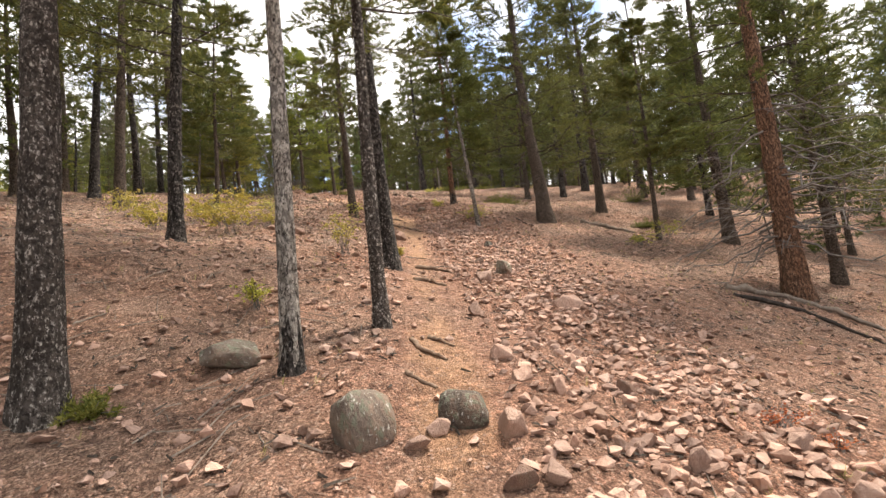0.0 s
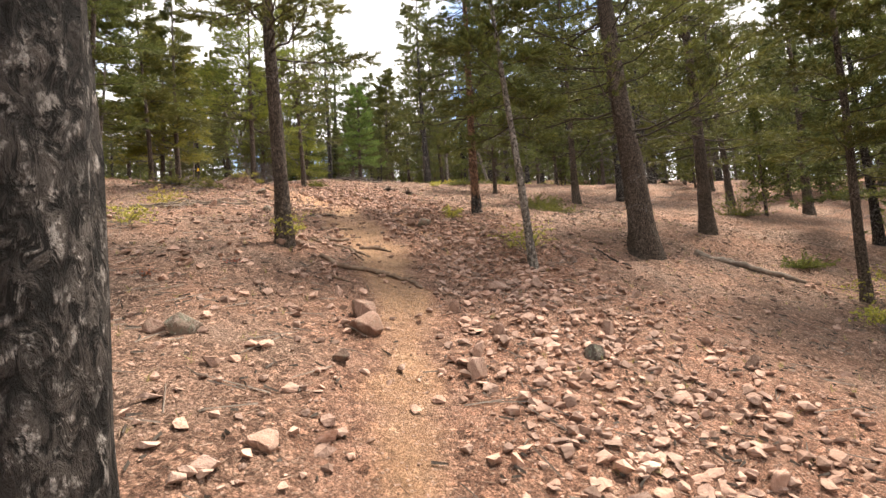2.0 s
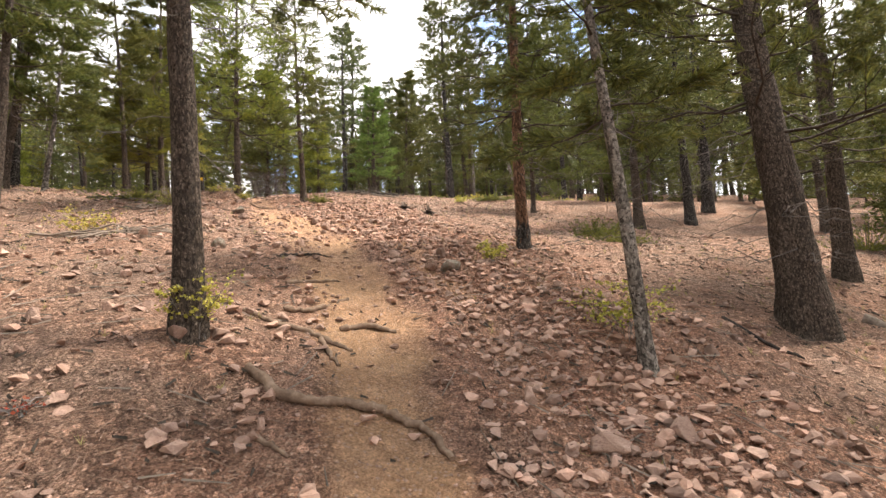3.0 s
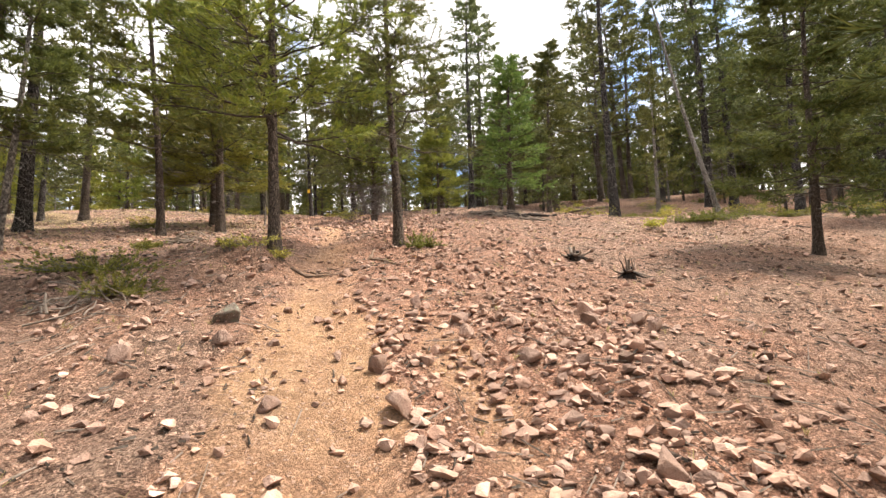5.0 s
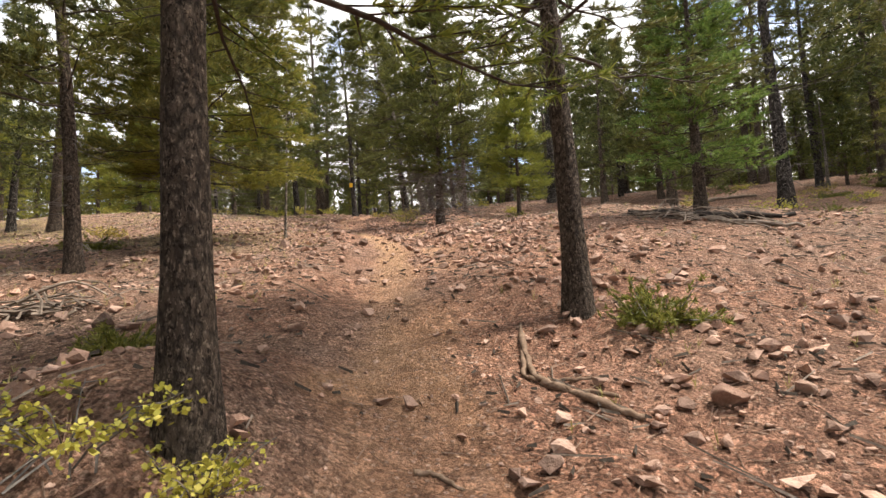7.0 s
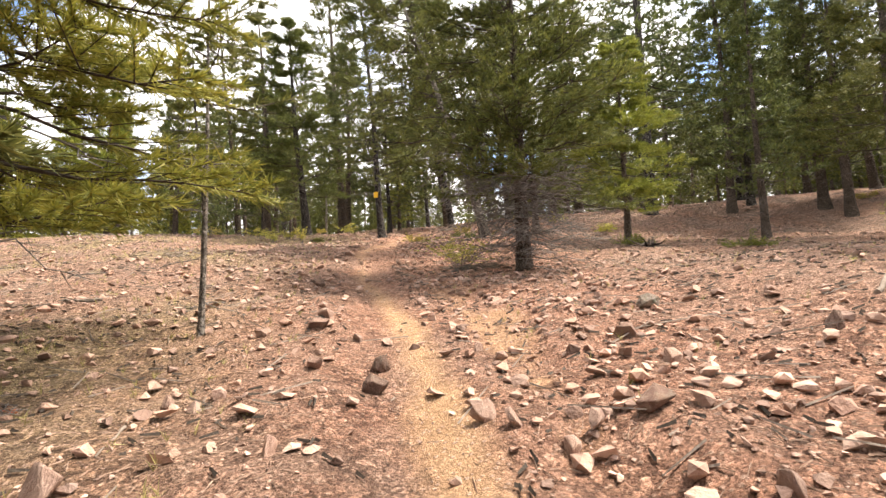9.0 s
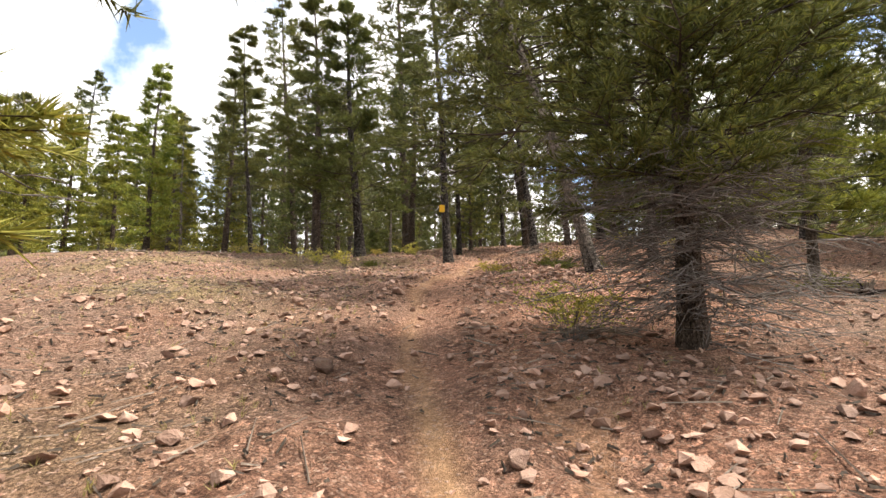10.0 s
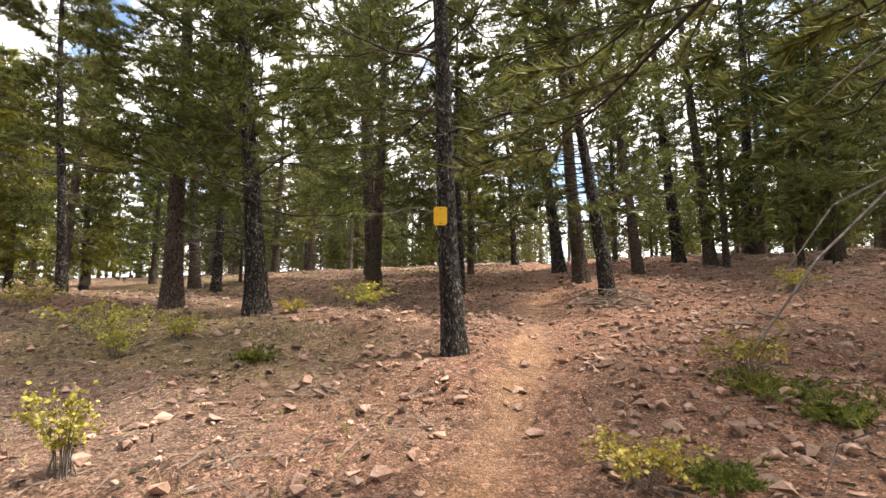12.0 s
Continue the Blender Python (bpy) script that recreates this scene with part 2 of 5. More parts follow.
M_GRASS = leaf_material("dry_grass", (0.24, 0.19, 0.07), (0.40, 0.32, 0.12), (0.55, 0.46, 0.22), 0.3)
M_STRAW = wood_material("needle_litter", (0.20, 0.12, 0.085), (0.37, 0.245, 0.18), (0.56, 0.42, 0.33))


# ---- mesh helpers ----
class Acc:
    """Collects vertices and faces of one mesh."""

    def __init__(self):
        self.v, self.f, self.n = [], [], 0

    def add(self, verts, faces):
        verts = np.asarray(verts, float).reshape(-1, 3)
        faces = np.asarray(faces, int)
        self.v.append(verts)
        self.f.append(faces + self.n)
        self.n += len(verts)

    def mesh(self, name, material, smooth=False):
        me = bpy.data.meshes.new(name)
        if not self.v:
            return me
        v = np.concatenate(self.v)
        loops = np.concatenate([f.ravel() for f in self.f])
        sizes = np.concatenate([np.full(len(f), f.shape[1]) for f in self.f])
        starts = np.concatenate([[0], np.cumsum(sizes)[:-1]])
        me.vertices.add(len(v))
        me.vertices.foreach_set("co", v.astype(np.float32).ravel())
        me.loops.add(len(loops))
        me.loops.foreach_set("vertex_index", loops.astype(np.int32))
        me.polygons.add(len(sizes))
        me.polygons.foreach_set("loop_start", starts.astype(np.int32))
        me.polygons.foreach_set("use_smooth", np.full(len(sizes), smooth, dtype=bool))
        me.update(calc_edges=True)
        me.validate()
        me.materials.append(material)
        return me


def part(name, me, parent, label=""):
    ob = new(name, me)
    ob.parent = parent
    return tagged(ob, label)


def tube(acc, pts, radii, sides=6, wobble=0.0, rng=None, cap=True):
    """A tapered tube along pts."""
    p = np.asarray(pts, float)
    r = np.asarray(radii, float)
    d = np.gradient(p, axis=0)
    d /= np.linalg.norm(d, axis=1, keepdims=True) + 1e-9
    ref = np.array([0.0, 0.0, 1.0]) if abs(d[:, 2]).mean() < 0.8 else np.array([1.0, 0.0, 0.0])
    a = np.cross(d, ref)
    a /= np.linalg.norm(a, axis=1, keepdims=True) + 1e-9
    b = np.cross(d, a)
    th = np.arange(sides) * 2 * np.pi / sides
    rr = r[:, None] * np.ones(sides)[None]
    if wobble and rng is not None:
        rr = rr * (1 + wobble * rng.standard_normal(rr.shape))
    v = p[:, None] + rr[..., None] * (np.cos(th)[None, :, None] * a[:, None] + np.sin(th)[None, :, None] * b[:, None])
    n = len(p)
    i = np.arange(n - 1)[:, None] * sides
    j = np.arange(sides)[None]
    k = (j + 1) % sides
    f = np.stack([i + j, i + k, i + k + sides, i + j + sides], -1).reshape(-1, 4)
    acc.add(v.reshape(-1, 3), f)
    if cap:
        c0 = np.vstack([v[0], p[:1]])
        acc.add(c0, np.stack([np.full(sides, sides), (np.arange(sides) + 1) % sides, np.arange(sides)], 1))
        c1 = np.vstack([v[-1], p[-1:]])
        acc.add(c1, np.stack([np.full(sides, sides), np.arange(sides), (np.arange(sides) + 1) % sides], 1))


def blades(acc, rng, c, d, per, length, width, spread, lift=0.0):
    """Thin pointed blades bristling from the points c along the ways d."""
    c, d = np.repeat(np.asarray(c, float), per, 0), np.repeat(np.asarray(d, float), per, 0)
    n = len(c)
    if not n:
        return
    w = d + rng.standard_normal((n, 3)) * spread
    w[:, 2] += lift
    w /= np.linalg.norm(w, axis=1, keepdims=True) + 1e-9
    s = np.cross(w, rng.standard_normal((n, 3)))
    s /= np.linalg.norm(s, axis=1, keepdims=True) + 1e-9
    ln = length * (0.6 + 0.7 * rng.random((n, 1)))
    base = c + w * ln * 0.05 + d * (rng.random((n, 1)) - 0.5) * length * 0.9
    v = np.stack([base - s * width / 2, base + s * width / 2, base + w * ln], 1)
    acc.add(v.reshape(-1, 3), np.arange(3 * n).reshape(-1, 3))


def lattice(x, y, seed):
    """Smooth value noise for arrays, about -1 to 1."""
    xi, yi = np.floor(x).astype(np.int64), np.floor(y).astype(np.int64)
    fx, fy = x - xi, y - yi
    fx, fy = fx * fx * (3 - 2 * fx), fy * fy * (3 - 2 * fy)

    def h(a, b):
        q = (a * 374761393 + b * 668265263 + seed * 1442695041) & 0xFFFFFFFF
        q = ((q ^ (q >> 13)) * 1274126177) & 0xFFFFFFFF
        return ((q ^ (q >> 16)) & 0xFFFF) / 32767.5 - 1

    return (h(xi, yi) * (1 - fx) + h(xi + 1, yi) * fx) * (1 - fy) + (h(xi, yi + 1) * (1 - fx) + h(xi + 1, yi + 1) * fx) * fy


# ---- the hillside: a trail climbing to the north ----
TRAIL_Y = [-6, 0, 3, 6, 9, 11, 13, 15, 17, 19, 21, 23, 25, 27, 30, 34, 38]
TRAIL_X = [-0.9, 0.0, 0.56, 0.86, 1.21, 1.23, 0.75, -0.04, -0.86, -1.52, -2.15, -2.97, -3.98, -4.77, -5.35, -5.9, -6.6]
RISE_Y = [-2, 3, 6, 9, 12, 15, 18, 21, 24, 27, 30, 34, 38]
RISE_Z = [-0.31, 0.94, 1.77, 2.55, 3.69, 4.68, 5.64, 6.36, 6.88, 7.62, 8.21, 9.0, 9.73]
BANK_Y = [0, 6, 10, 13, 17, 22, 26, 30, 33, 37]
BANK = [-0.252, -0.189, -0.146, -0.099, -0.095, -0.032, -0.065, -0.070, 0.0, 0.012]


# low swells and hollows of the slope: x, y, height, reach
SWELLS = [(-0.4, 2.6, 0.10, 0.9), (0.0, 10.2, 0.13, 0.7), (6.4, 11.3, -0.14, 1.5), (-3.0, 13.6, -0.26, 2.2), (-1.48, 16.85, 0.25, 0.46), (-0.3, 17.8, -0.14, 0.8),
          (1.0, 22.2, 0.24, 2.2), (0.4, 24.9, 0.22, 1.8), (7.0, 29.2, 0.42, 3.4), (-1.2, 26.0, -0.12, 1.3), (-3.2, 28.1, 0.20, 1.2), (-7.5, 24.2, 0.22, 2.4), (-13.3, 28.7, 0.25, 4.0)]


def trail_x(y):
    return np.interp(y, TRAIL_Y, TRAIL_X)


def smooth_interp(y, ky, kv):
    return sum(np.interp(y + o, ky, kv) * w for o, w in ((-1.0, 0.25), (0.0, 0.5), (1.0, 0.25)))


def ground_z(x, y):
    """Height of the ground, for arrays or numbers."""
    x, y = np.asarray(x, float), np.asarray(y, float)
    u = x - trail_x(y)
    z = smooth_interp(y, RISE_Y, RISE_Z) + smooth_interp(y, BANK_Y, BANK) * 14 * np.tanh(u / 14)
    z = z + 0.09 * 40 * np.tanh(np.maximum(y - 38, 0) / 40) + 0.26 * 40 * np.tanh(np.minimum(y + 2, 0) / 40)
    z = z - 0.33 * np.clip(-u, 0, 1.2) * np.clip((4.6 - y) / 1.6, 0, 1)
    for sx, sy, sh, sr in SWELLS:
        z = z + sh * np.exp(-((x - sx) ** 2 + (y - sy) ** 2) / (sr * sr))
    near = np.exp(-(u / 0.33) ** 2)
    z = z - np.interp(y, [17, 18.5, 22, 23.5], [0.07, 0.11, 0.11, 0.07]) * near
    # second rut to the right of the path
    rut = np.exp(-((u - 0.75) / 0.22) ** 2) * np.clip((y - 9) / 3, 0, 1) * np.clip((16 - y) / 2, 0, 1)
    rut2 = np.exp(-((u - 0.62 - 0.04 * (y - 21)) / 0.2) ** 2) * np.clip((y - 17.5) / 2, 0, 1) * np.clip((25.5 - y) / 2, 0, 1)
    z = z - 0.07 * rut - 0.06 * rut2
    calm = 1 - 0.6 * near
    z = z + calm * (0.06 * lattice(x * 0.55, y * 0.55, 1) + 0.04 * lattice(x * 1.7, y * 1.7, 2) + 0.022 * lattice(x * 4.3, y * 4.3, 3) + 0.012 * lattice(x * 12.3, y * 12.3, 4))
    z = z + np.clip((np.abs(u) - 14) / 25, 0, 1) * 0.4 * lattice(x * 0.09, y * 0.09, 5)
    return z


def gz(x, y):
    return float(ground_z(x, y))


def steps(lo, hi, fine, growth):
    """Offsets from lo to hi, fine in the middle stretch given, growing outwards."""
    a, b, s = fine
    mid = list(np.arange(a, b, s))
    right, left = [b], [a - s]
    g = s
    while right[-1] < hi:
        g *= growth
        right.append(right[-1] + g)
    g = s
    while left[-1] > lo:
        g *= growth
        left.append(left[-1] - g)
    return np.array(left[::-1] + mid + right)


gu = steps(-420, 420, (-3.6, 4.2, 0.065), 1.10)
gy = steps(-300, 500, (-0.5, 33.5, 0.07), 1.09)
gyy, guu = np.meshgrid(gy, gu, indexing="ij")
gxx = trail_x(gyy) + guu
gzz = ground_z(gxx, gyy)
ny, nx = gxx.shape
acc = Acc()
ii = (np.arange(ny - 1)[:, None] * nx + np.arange(nx - 1)[None]).ravel()
acc.add(np.stack([gxx, gyy, gzz], -1).reshape(-1, 3), np.stack([ii, ii + 1, ii + nx + 1, ii + nx], 1))
ground_mesh = acc.mesh("ground", M_GROUND, True)


def store(me, name, values):
    at = me.attributes.new(name, "FLOAT", "POINT")
    at.data.foreach_set("value", np.clip(values, 0, 1).astype(np.float32).ravel())


patch_n = 0.72 + 0.38 * lattice(gxx * 1.3, gyy * 1.3, 17) + 0.2 * lattice(gxx * 4.0, gyy * 4.0, 18)
edge_n = 0.18 * lattice(gxx * 2.3, gyy * 2.3, 7) + 0.12 * lattice(gxx * 6.1, gyy * 6.1, 8)


def trail_mask(u, y, n):
    """How worn to bare dirt the ground is."""
    half = np.interp(y, [0, 3, 8, 12, 14.5, 16, 17, 19, 22, 24, 25.5, 27, 29, 31, 36], [0.20, 0.18, 0.20, 0.50, 0.54, 0.40, 0.38, 0.28, 0.19, 0.15, 0.12, 0.16, 0.16, 0.2, 0.2])
    mid = np.interp(y, [0, 8, 12, 14.5, 16, 18, 22, 23, 24, 25.3, 26.3, 28, 29, 30.3], [-0.08, 0.03, -0.2, -0.16, 0.06, 0.15, 0.17, 0.16, 0.07, -0.08, -0.1, -0.32, -0.2, 0.0])
    m = np.clip((half + n * np.interp(y, [0, 17, 21, 26, 30], [0.6, 0.6, 0.22, 0.22, 0.5]) - np.abs(u - mid)) / 0.14, 0, 1)
    side = np.clip((0.20 + n - np.abs(u - 0.75)) / 0.16, 0, 1) * np.clip((y - 9) / 3, 0, 1) * np.clip((16.5 - y) / 2, 0, 1)
    side2 = np.clip((0.20 + n - np.abs(u - 0.62 - 0.04 * (y - 21))) / 0.16, 0, 1) * np.clip((y - 17.5) / 2, 0, 1) * np.clip((25.5 - y) / 2, 0, 1)
    return np.maximum(m, np.maximum(side * 0.8, side2 * 0.7))


store(ground_mesh, "trail", trail_mask(guu, gyy, edge_n) * np.clip(patch_n, np.interp(gyy, [19.5, 21, 24, 25.5], [0.5, 0.95, 0.95, 0.5]), 1) * np.interp(gyy, [0, 6, 8, 11, 15.5, 17, 19.5, 21, 24, 25.5, 29, 34], [0.5, 0.55, 0.6, 0.8, 0.8, 0.5, 0.55, 0.9, 1, 0.6, 0.6, 0.4]))
store(ground_mesh, "red", np.clip(1.15 - np.abs(guu - 1.0) / 2.2 + edge_n * 2.0, 0, 1) * 0.8)
store(ground_mesh, "moss", np.clip(lattice(gxx * 0.7, gyy * 0.7, 11) * 1.6 + 0.25, 0, 1) * np.clip((-guu - 0.6) / 1.5, 0, 1) * np.clip((gyy - 17) / 4, 0, 1) * 0.8)
ground = tagged(new("ground", ground_mesh), "stony reddish forest floor with a worn dirt trail", "ground", kind="structure")


# ---- trees ----
def trunk_mesh(rng, height, r, material, bend=0.06, top=0.12, flare=0.45, sides=12, name="trunk"):
    n = max(14, int(height * 5))
    t = np.linspace(0, 1, n) ** 1.25
    z = t * height
    ph = rng.random(2) * 6.28
    x = bend * (np.sin(z * 0.55 + ph[0]) - math.sin(ph[0])) * np.minimum(z, 2) / 2
    y = bend * (np.sin(z * 0.47 + ph[1]) - math.sin(ph[1])) * np.minimum(z, 2) / 2
    rad = r * (1 - (1 - top) * t ** 0.9) + r * flare * np.exp(-z / (1.6 * r + 0.02))
    z = z - 0.12 * (t < 0.001)
    acc = Acc()
    p = np.stack([x, y, z], 1)
    tube(acc, p, rad, sides, 0.045, rng)
    return acc.mesh(name, material, True), p, rad


def along(p, z):
    return np.array([np.interp(z, p[:, 2], p[:, 0]), np.interp(z, p[:, 2], p[:, 1]), z])


def pine(name, seed, height, r, live, limbs, reach, bark, needles, dead=(0.5, 0), dead_reach=0.6, droop=0.0, cone=0.8, tuft=(24, 0.085, 0.0105), twigs=12,
         bend=0.06, twig_mat=None, top_live=1.0, dead_twigs=3, fine=True, min_reach=0.16, split=False, spread=0.6, dead_r=1.0, foot=0.0):
    """A conifer at the origin: live limbs from the height live up, dead ones from dead[0]. Returns the Empty at its base."""
    rng = np.random.default_rng(seed)
    root = new(name)
    tm, p, rad = trunk_mesh(rng, height, r, bark, bend, sides=18 if fine else 8)
    part("trunk", tm, root)
    if foot:
        z = np.linspace(0, foot, 12)
        sleeve = Acc()
        tube(sleeve, np.array([along(p, q) for q in z]), (np.interp(z, p[:, 2], rad) * 1.03 + 0.003) * np.where(z > foot * 0.93, 0.93, 1.0), 18, 0.035, rng, cap=False)
        cols = sleeve.v[0].reshape(12, 18, 3)
        cols[:, :, 2] *= (0.4 + 0.6 * rng.random(18))[None]
        part("scorched_foot", sleeve.mesh("scorched_foot", M_BARK_DARK, True), root, "fire-blackened bark at the foot")
    wood, leaf, grey = Acc(), Acc(), Acc()
    per, nl, nw = tuft
    for i in range(limbs):
        q = (i + rng.random()) / limbs
        h = live + (height * top_live - live) * q ** 0.95
        rel = (h - live) / max(height - live, 0.1)
        L = (reach * (1 - rel) ** cone + min_reach) * (0.6 + 0.6 * rng.random())
        a = rng.random() * 6.283 if i % 2 else i * 2.4 + rng.random()
        out = np.array([math.cos(a), math.sin(a), 0])
        side = np.array([-out[1], out[0], 0])
        s = np.linspace(0, 1, 6 if fine else 4)
        slope = 0.3 * rel - 0.10 - droop + 0.14 * rng.standard_normal()
        curve = 0.16 + 0.1 * rng.standard_normal()
        sway = 0.14 * rng.standard_normal()
        base = along(p, h)
        pts = base + L * (s[:, None] * out + (slope * s + curve * s * s)[:, None] * np.array([0, 0, 1.0]) + (sway * s * s)[:, None] * side)
        pts[1:-1] += rng.standard_normal((len(s) - 2, 3)) * 0.02 * L
        r0 = 0.004 + 0.0070 * L
        if split:
            wood = Acc()
        tube(wood, pts, r0 * (1 - 0.8 * s), 5 if fine else 3, cap=False)
        cs, ds = [], []
        for j in range(twigs):
            u = 0.25 + 0.75 * (j + rng.random()) / twigs
            st = np.array([np.interp(u, s, pts[:, k]) for k in range(3)])
            tl = L * (0.10 + 0.36 * (1.1 - u)) * (0.6 + 0.8 * rng.random()) + 0.04
            dr = out * 0.7 + side * (1 if j % 2 else -1) * (0.35 + 0.65 * rng.random()) + np.array([0, 0, 0.02 + 0.22 * rng.random() - droop * 0.7])
            dr /= np.linalg.norm(dr)
            en = st + dr * tl
            if split:
                tube(wood, [st, en], [r0 * 0.35, r0 * 0.15], 3, cap=False)
            for w in (0.3, 0.65, 1.0) if fine else (0.5, 1.0):
                cs.append(st + (en - st) * w)
                ds.append(dr)
        cs.append(pts[-1])
        ds.append((pts[-1] - pts[-2]) / np.linalg.norm(pts[-1] - pts[-2]))
        blades(leaf, rng, cs, ds, per, nl, nw, spread if fine else 1.0, 0.28)
        if split:
            part("limb", wood.mesh("limb", twig_mat or M_TWIG_DARK, True), root)
    for i in range(dead[1]):
        h = dead[0] + (max(live, dead[0] + 0.3) - dead[0] + 0.4) * rng.random()
        L = dead_reach * (0.4 + 0.8 * rng.random())
        a = rng.random() * 6.283
        out = np.array([math.cos(a), math.sin(a), 0])
        side = np.array([-out[1], out[0], 0])
        s = np.linspace(0, 1, 7)
        dn = 0.1 - 0.55 * rng.random() - droop
        cv = -0.25 + 0.5 * rng.random()
        k = 0.3 * rng.standard_normal()
        pts = along(p, h) + L * (s[:, None] * out + (dn * s + cv * s * s)[:, None] * np.array([0, 0, 1.0]) + (k * s * s)[:, None] * side)
        pts[1:-1] += rng.standard_normal((5, 3)) * (0.055 if split else 0.035) * L
        pts[:, 2] = np.maximum(pts[:, 2], 0.03)
        if split:
            grey = Acc()
        tube(grey, pts, dead_r * (0.002 + 0.0042 * L) * (1 - 0.75 * s), 4, cap=False)
        for j in range(dead_twigs):
            u = 0.3 + 0.65 * rng.random()
            st = np.array([np.interp(u, s, pts[:, q]) for q in range(3)])
            dr = out * 0.6 + side * rng.choice([-1, 1]) * (0.4 + 0.6 * rng.random()) + np.array([0, 0, rng.random() * 0.6 - 0.4])
            tl = L * (0.2 + 0.35 * rng.random())
            m = st + dr * tl * 0.55 + rng.standard_normal(3) * 0.03 * L
            e = st + dr * tl + np.array([0, 0, -0.12 * tl]) + rng.standard_normal(3) * 0.04 * L
            tube(grey, [st, m, e], [0.0024 * dead_r, 0.0018 * dead_r, 0.0008], 3, cap=False)
        if split:
            part("dead_branch", grey.mesh("dead_branch", M_TWIG), root, "bare dry grey branch")
    if limbs:
        if not split:
            tagged(part("limbwork", wood.mesh("limbwork", twig_mat or M_TWIG_DARK), root), kind="stuff")
        tagged(part("crown", leaf.mesh("crown", needles), root), kind="stuff")
    if dead[1] and not split:
        tagged(part("dead_brush", grey.mesh("dead_brush", M_TWIG), root, "bare dry grey branches"), kind="stuff")
    return root


def lean_pose(x, y, lx=0.0, ly=0.0, turn=0.0, sink=0.03, scale=1.0):
    up = Vector((lx, ly, 1)).normalized()
    rot = Vector((0, 0, 1)).rotation_difference(up).to_matrix().to_4x4()
    return Matrix.Translation((x, y, gz(x, y) - sink)) @ rot @ Matrix.Rotation(turn, 4, "Z") @ Matrix.Scale(scale, 4)


def stand(root, x, y, lx, ly, label, turn=0.0):
    root.matrix_basis = lean_pose(x, y, lx, ly, turn)
    return tagged(root, label, "tree")


# nearest trees along the walk, each built for its place
stand(pine("pine_tree", 11, 7.5, 0.098, 2.5, 46, 0.9, M_BARK_MOTTLE, M_NEEDLE, (2.2, 8), 0.5), -1.43, 2.66, 0.02, 0.01, "pine with dark rough flaking bark beside a green seedling")
stand(pine("pine_tree", 12, 7.0, 0.056, 2.5, 40, 0.8, M_BARK_PALE, M_NEEDLE, (2.3, 6), 0.4, bend=0.03, foot=0.34), -0.335, 2.80, 0.03, 0.0, "slim pale grey pine trunk with a scarred dark foot")
stand(pine("pine_tree", 13, 7.2, 0.056, 2.4, 44, 0.9, M_BARK_MOTTLE, M_NEEDLE, (2.0, 8), 0.5, bend=0.05), 0.20, 3.59, -0.01, 0.0, "slim curved grey-brown pine beside the trail")
stand(pine("pine_tree", 14, 7.8, 0.100, 2.6, 43, 1.0, M_BARK_DARK, M_NEEDLE, (1.9, 10), 0.6, bend=0.03, split=True), 0.46, 5.65, -0.03, 0.0, "pine with blackened scaly bark at the trail's edge")
stand(pine("pine_tree", 15, 8.0, 0.085, 2.1, 60, 1.1, M_BARK_DARK, M_NEEDLE, (1.2, 10), 0.6), -1.87, 6.10, 0.03, 0.01, "straight dark pine behind yellow shrubs")
stand(pine("pine_tree", 16, 7.0, 0.078, 1.75, 55, 1.05, M_BARK_BROWN, M_NEEDLE, (1.0, 9), 0.5, split=True), 0.20, 10.09, -0.01, 0.0, "dark pine with exposed roots beside the trail")
stand(pine("pine_tree", 17, 7.0, 0.076, 1.35, 105, 0.95, M_BARK_RED, M_NEEDLE, (0.5, 16), 0.5, droop=0.26, cone=0.6, foot=0.42, tuft=(24, 0.075, 0.0075), split=True), 2.92, 13.08, -0.01, 0.0, "pine with orange-brown bark and drooping lower boughs")
stand(pine("pine_tree", 18, 5.5, 0.050, 1.5, 49, 0.6, M_BARK_GREY, M_NEEDLE, (0.8, 14), 0.4, droop=0.1, bend=0.04, split=True), 2.78, 10.30, -0.05, 0.01, "slim leaning pine with thin drooping twigs")
stand(pine("pine_tree", 19, 8.5, 0.165, 1.45, 95, 1.5, M_BARK_BROWN, M_NEEDLE, (0.6, 22), 0.9, split=True), 4.61, 11.06, -0.01, 0.01, "stout spreading pine with low dead twigs")
stand(pine("pine_tree", 20, 7.5, 0.125, 1.3, 87, 1.3, M_BARK_BROWN, M_NEEDLE, (0.4, 14), 0.8), 7.10, 13.0, 0.02, 0.0, "bushy brown pine deeper in the wood")
stand(pine("pine_tree", 21, 6.5, 0.062, 1.4, 58, 0.75, M_BARK_BROWN, M_NEEDLE, (0.6, 8), 0.4), 6.74, 10.02, 0.0, 0.0, "slender young pine above a low shrub")
stand(pine("pine_tree", 22, 8.0, 0.135, 0.9, 95, 1.2, M_BARK_BROWN, M_NEEDLE, (0.4, 18), 0.7), 8.18, 9.66, 0.0, 0.0, "dense pine with low green boughs")
stand(pine("pine_tree", 23, 8.5, 0.150, 2.4, 66, 1.4, M_BARK_RED, M_NEEDLE, (0.7, 60), 1.35, droop=0.12, dead_twigs=7, dead_r=1.9, split=True), 5.67, 5.69, -0.01, 0.0, "big orange-barked pine draped with bare dead branches")
stand(pine("pine_tree", 24, 6.5, 0.065, 2.0, 52, 0.8, M_BARK_BROWN, M_NEEDLE, (1.0, 10), 0.5), -3.2, 13.8, 0.06, 0.03, "slightly leaning dark pine in the open wood")
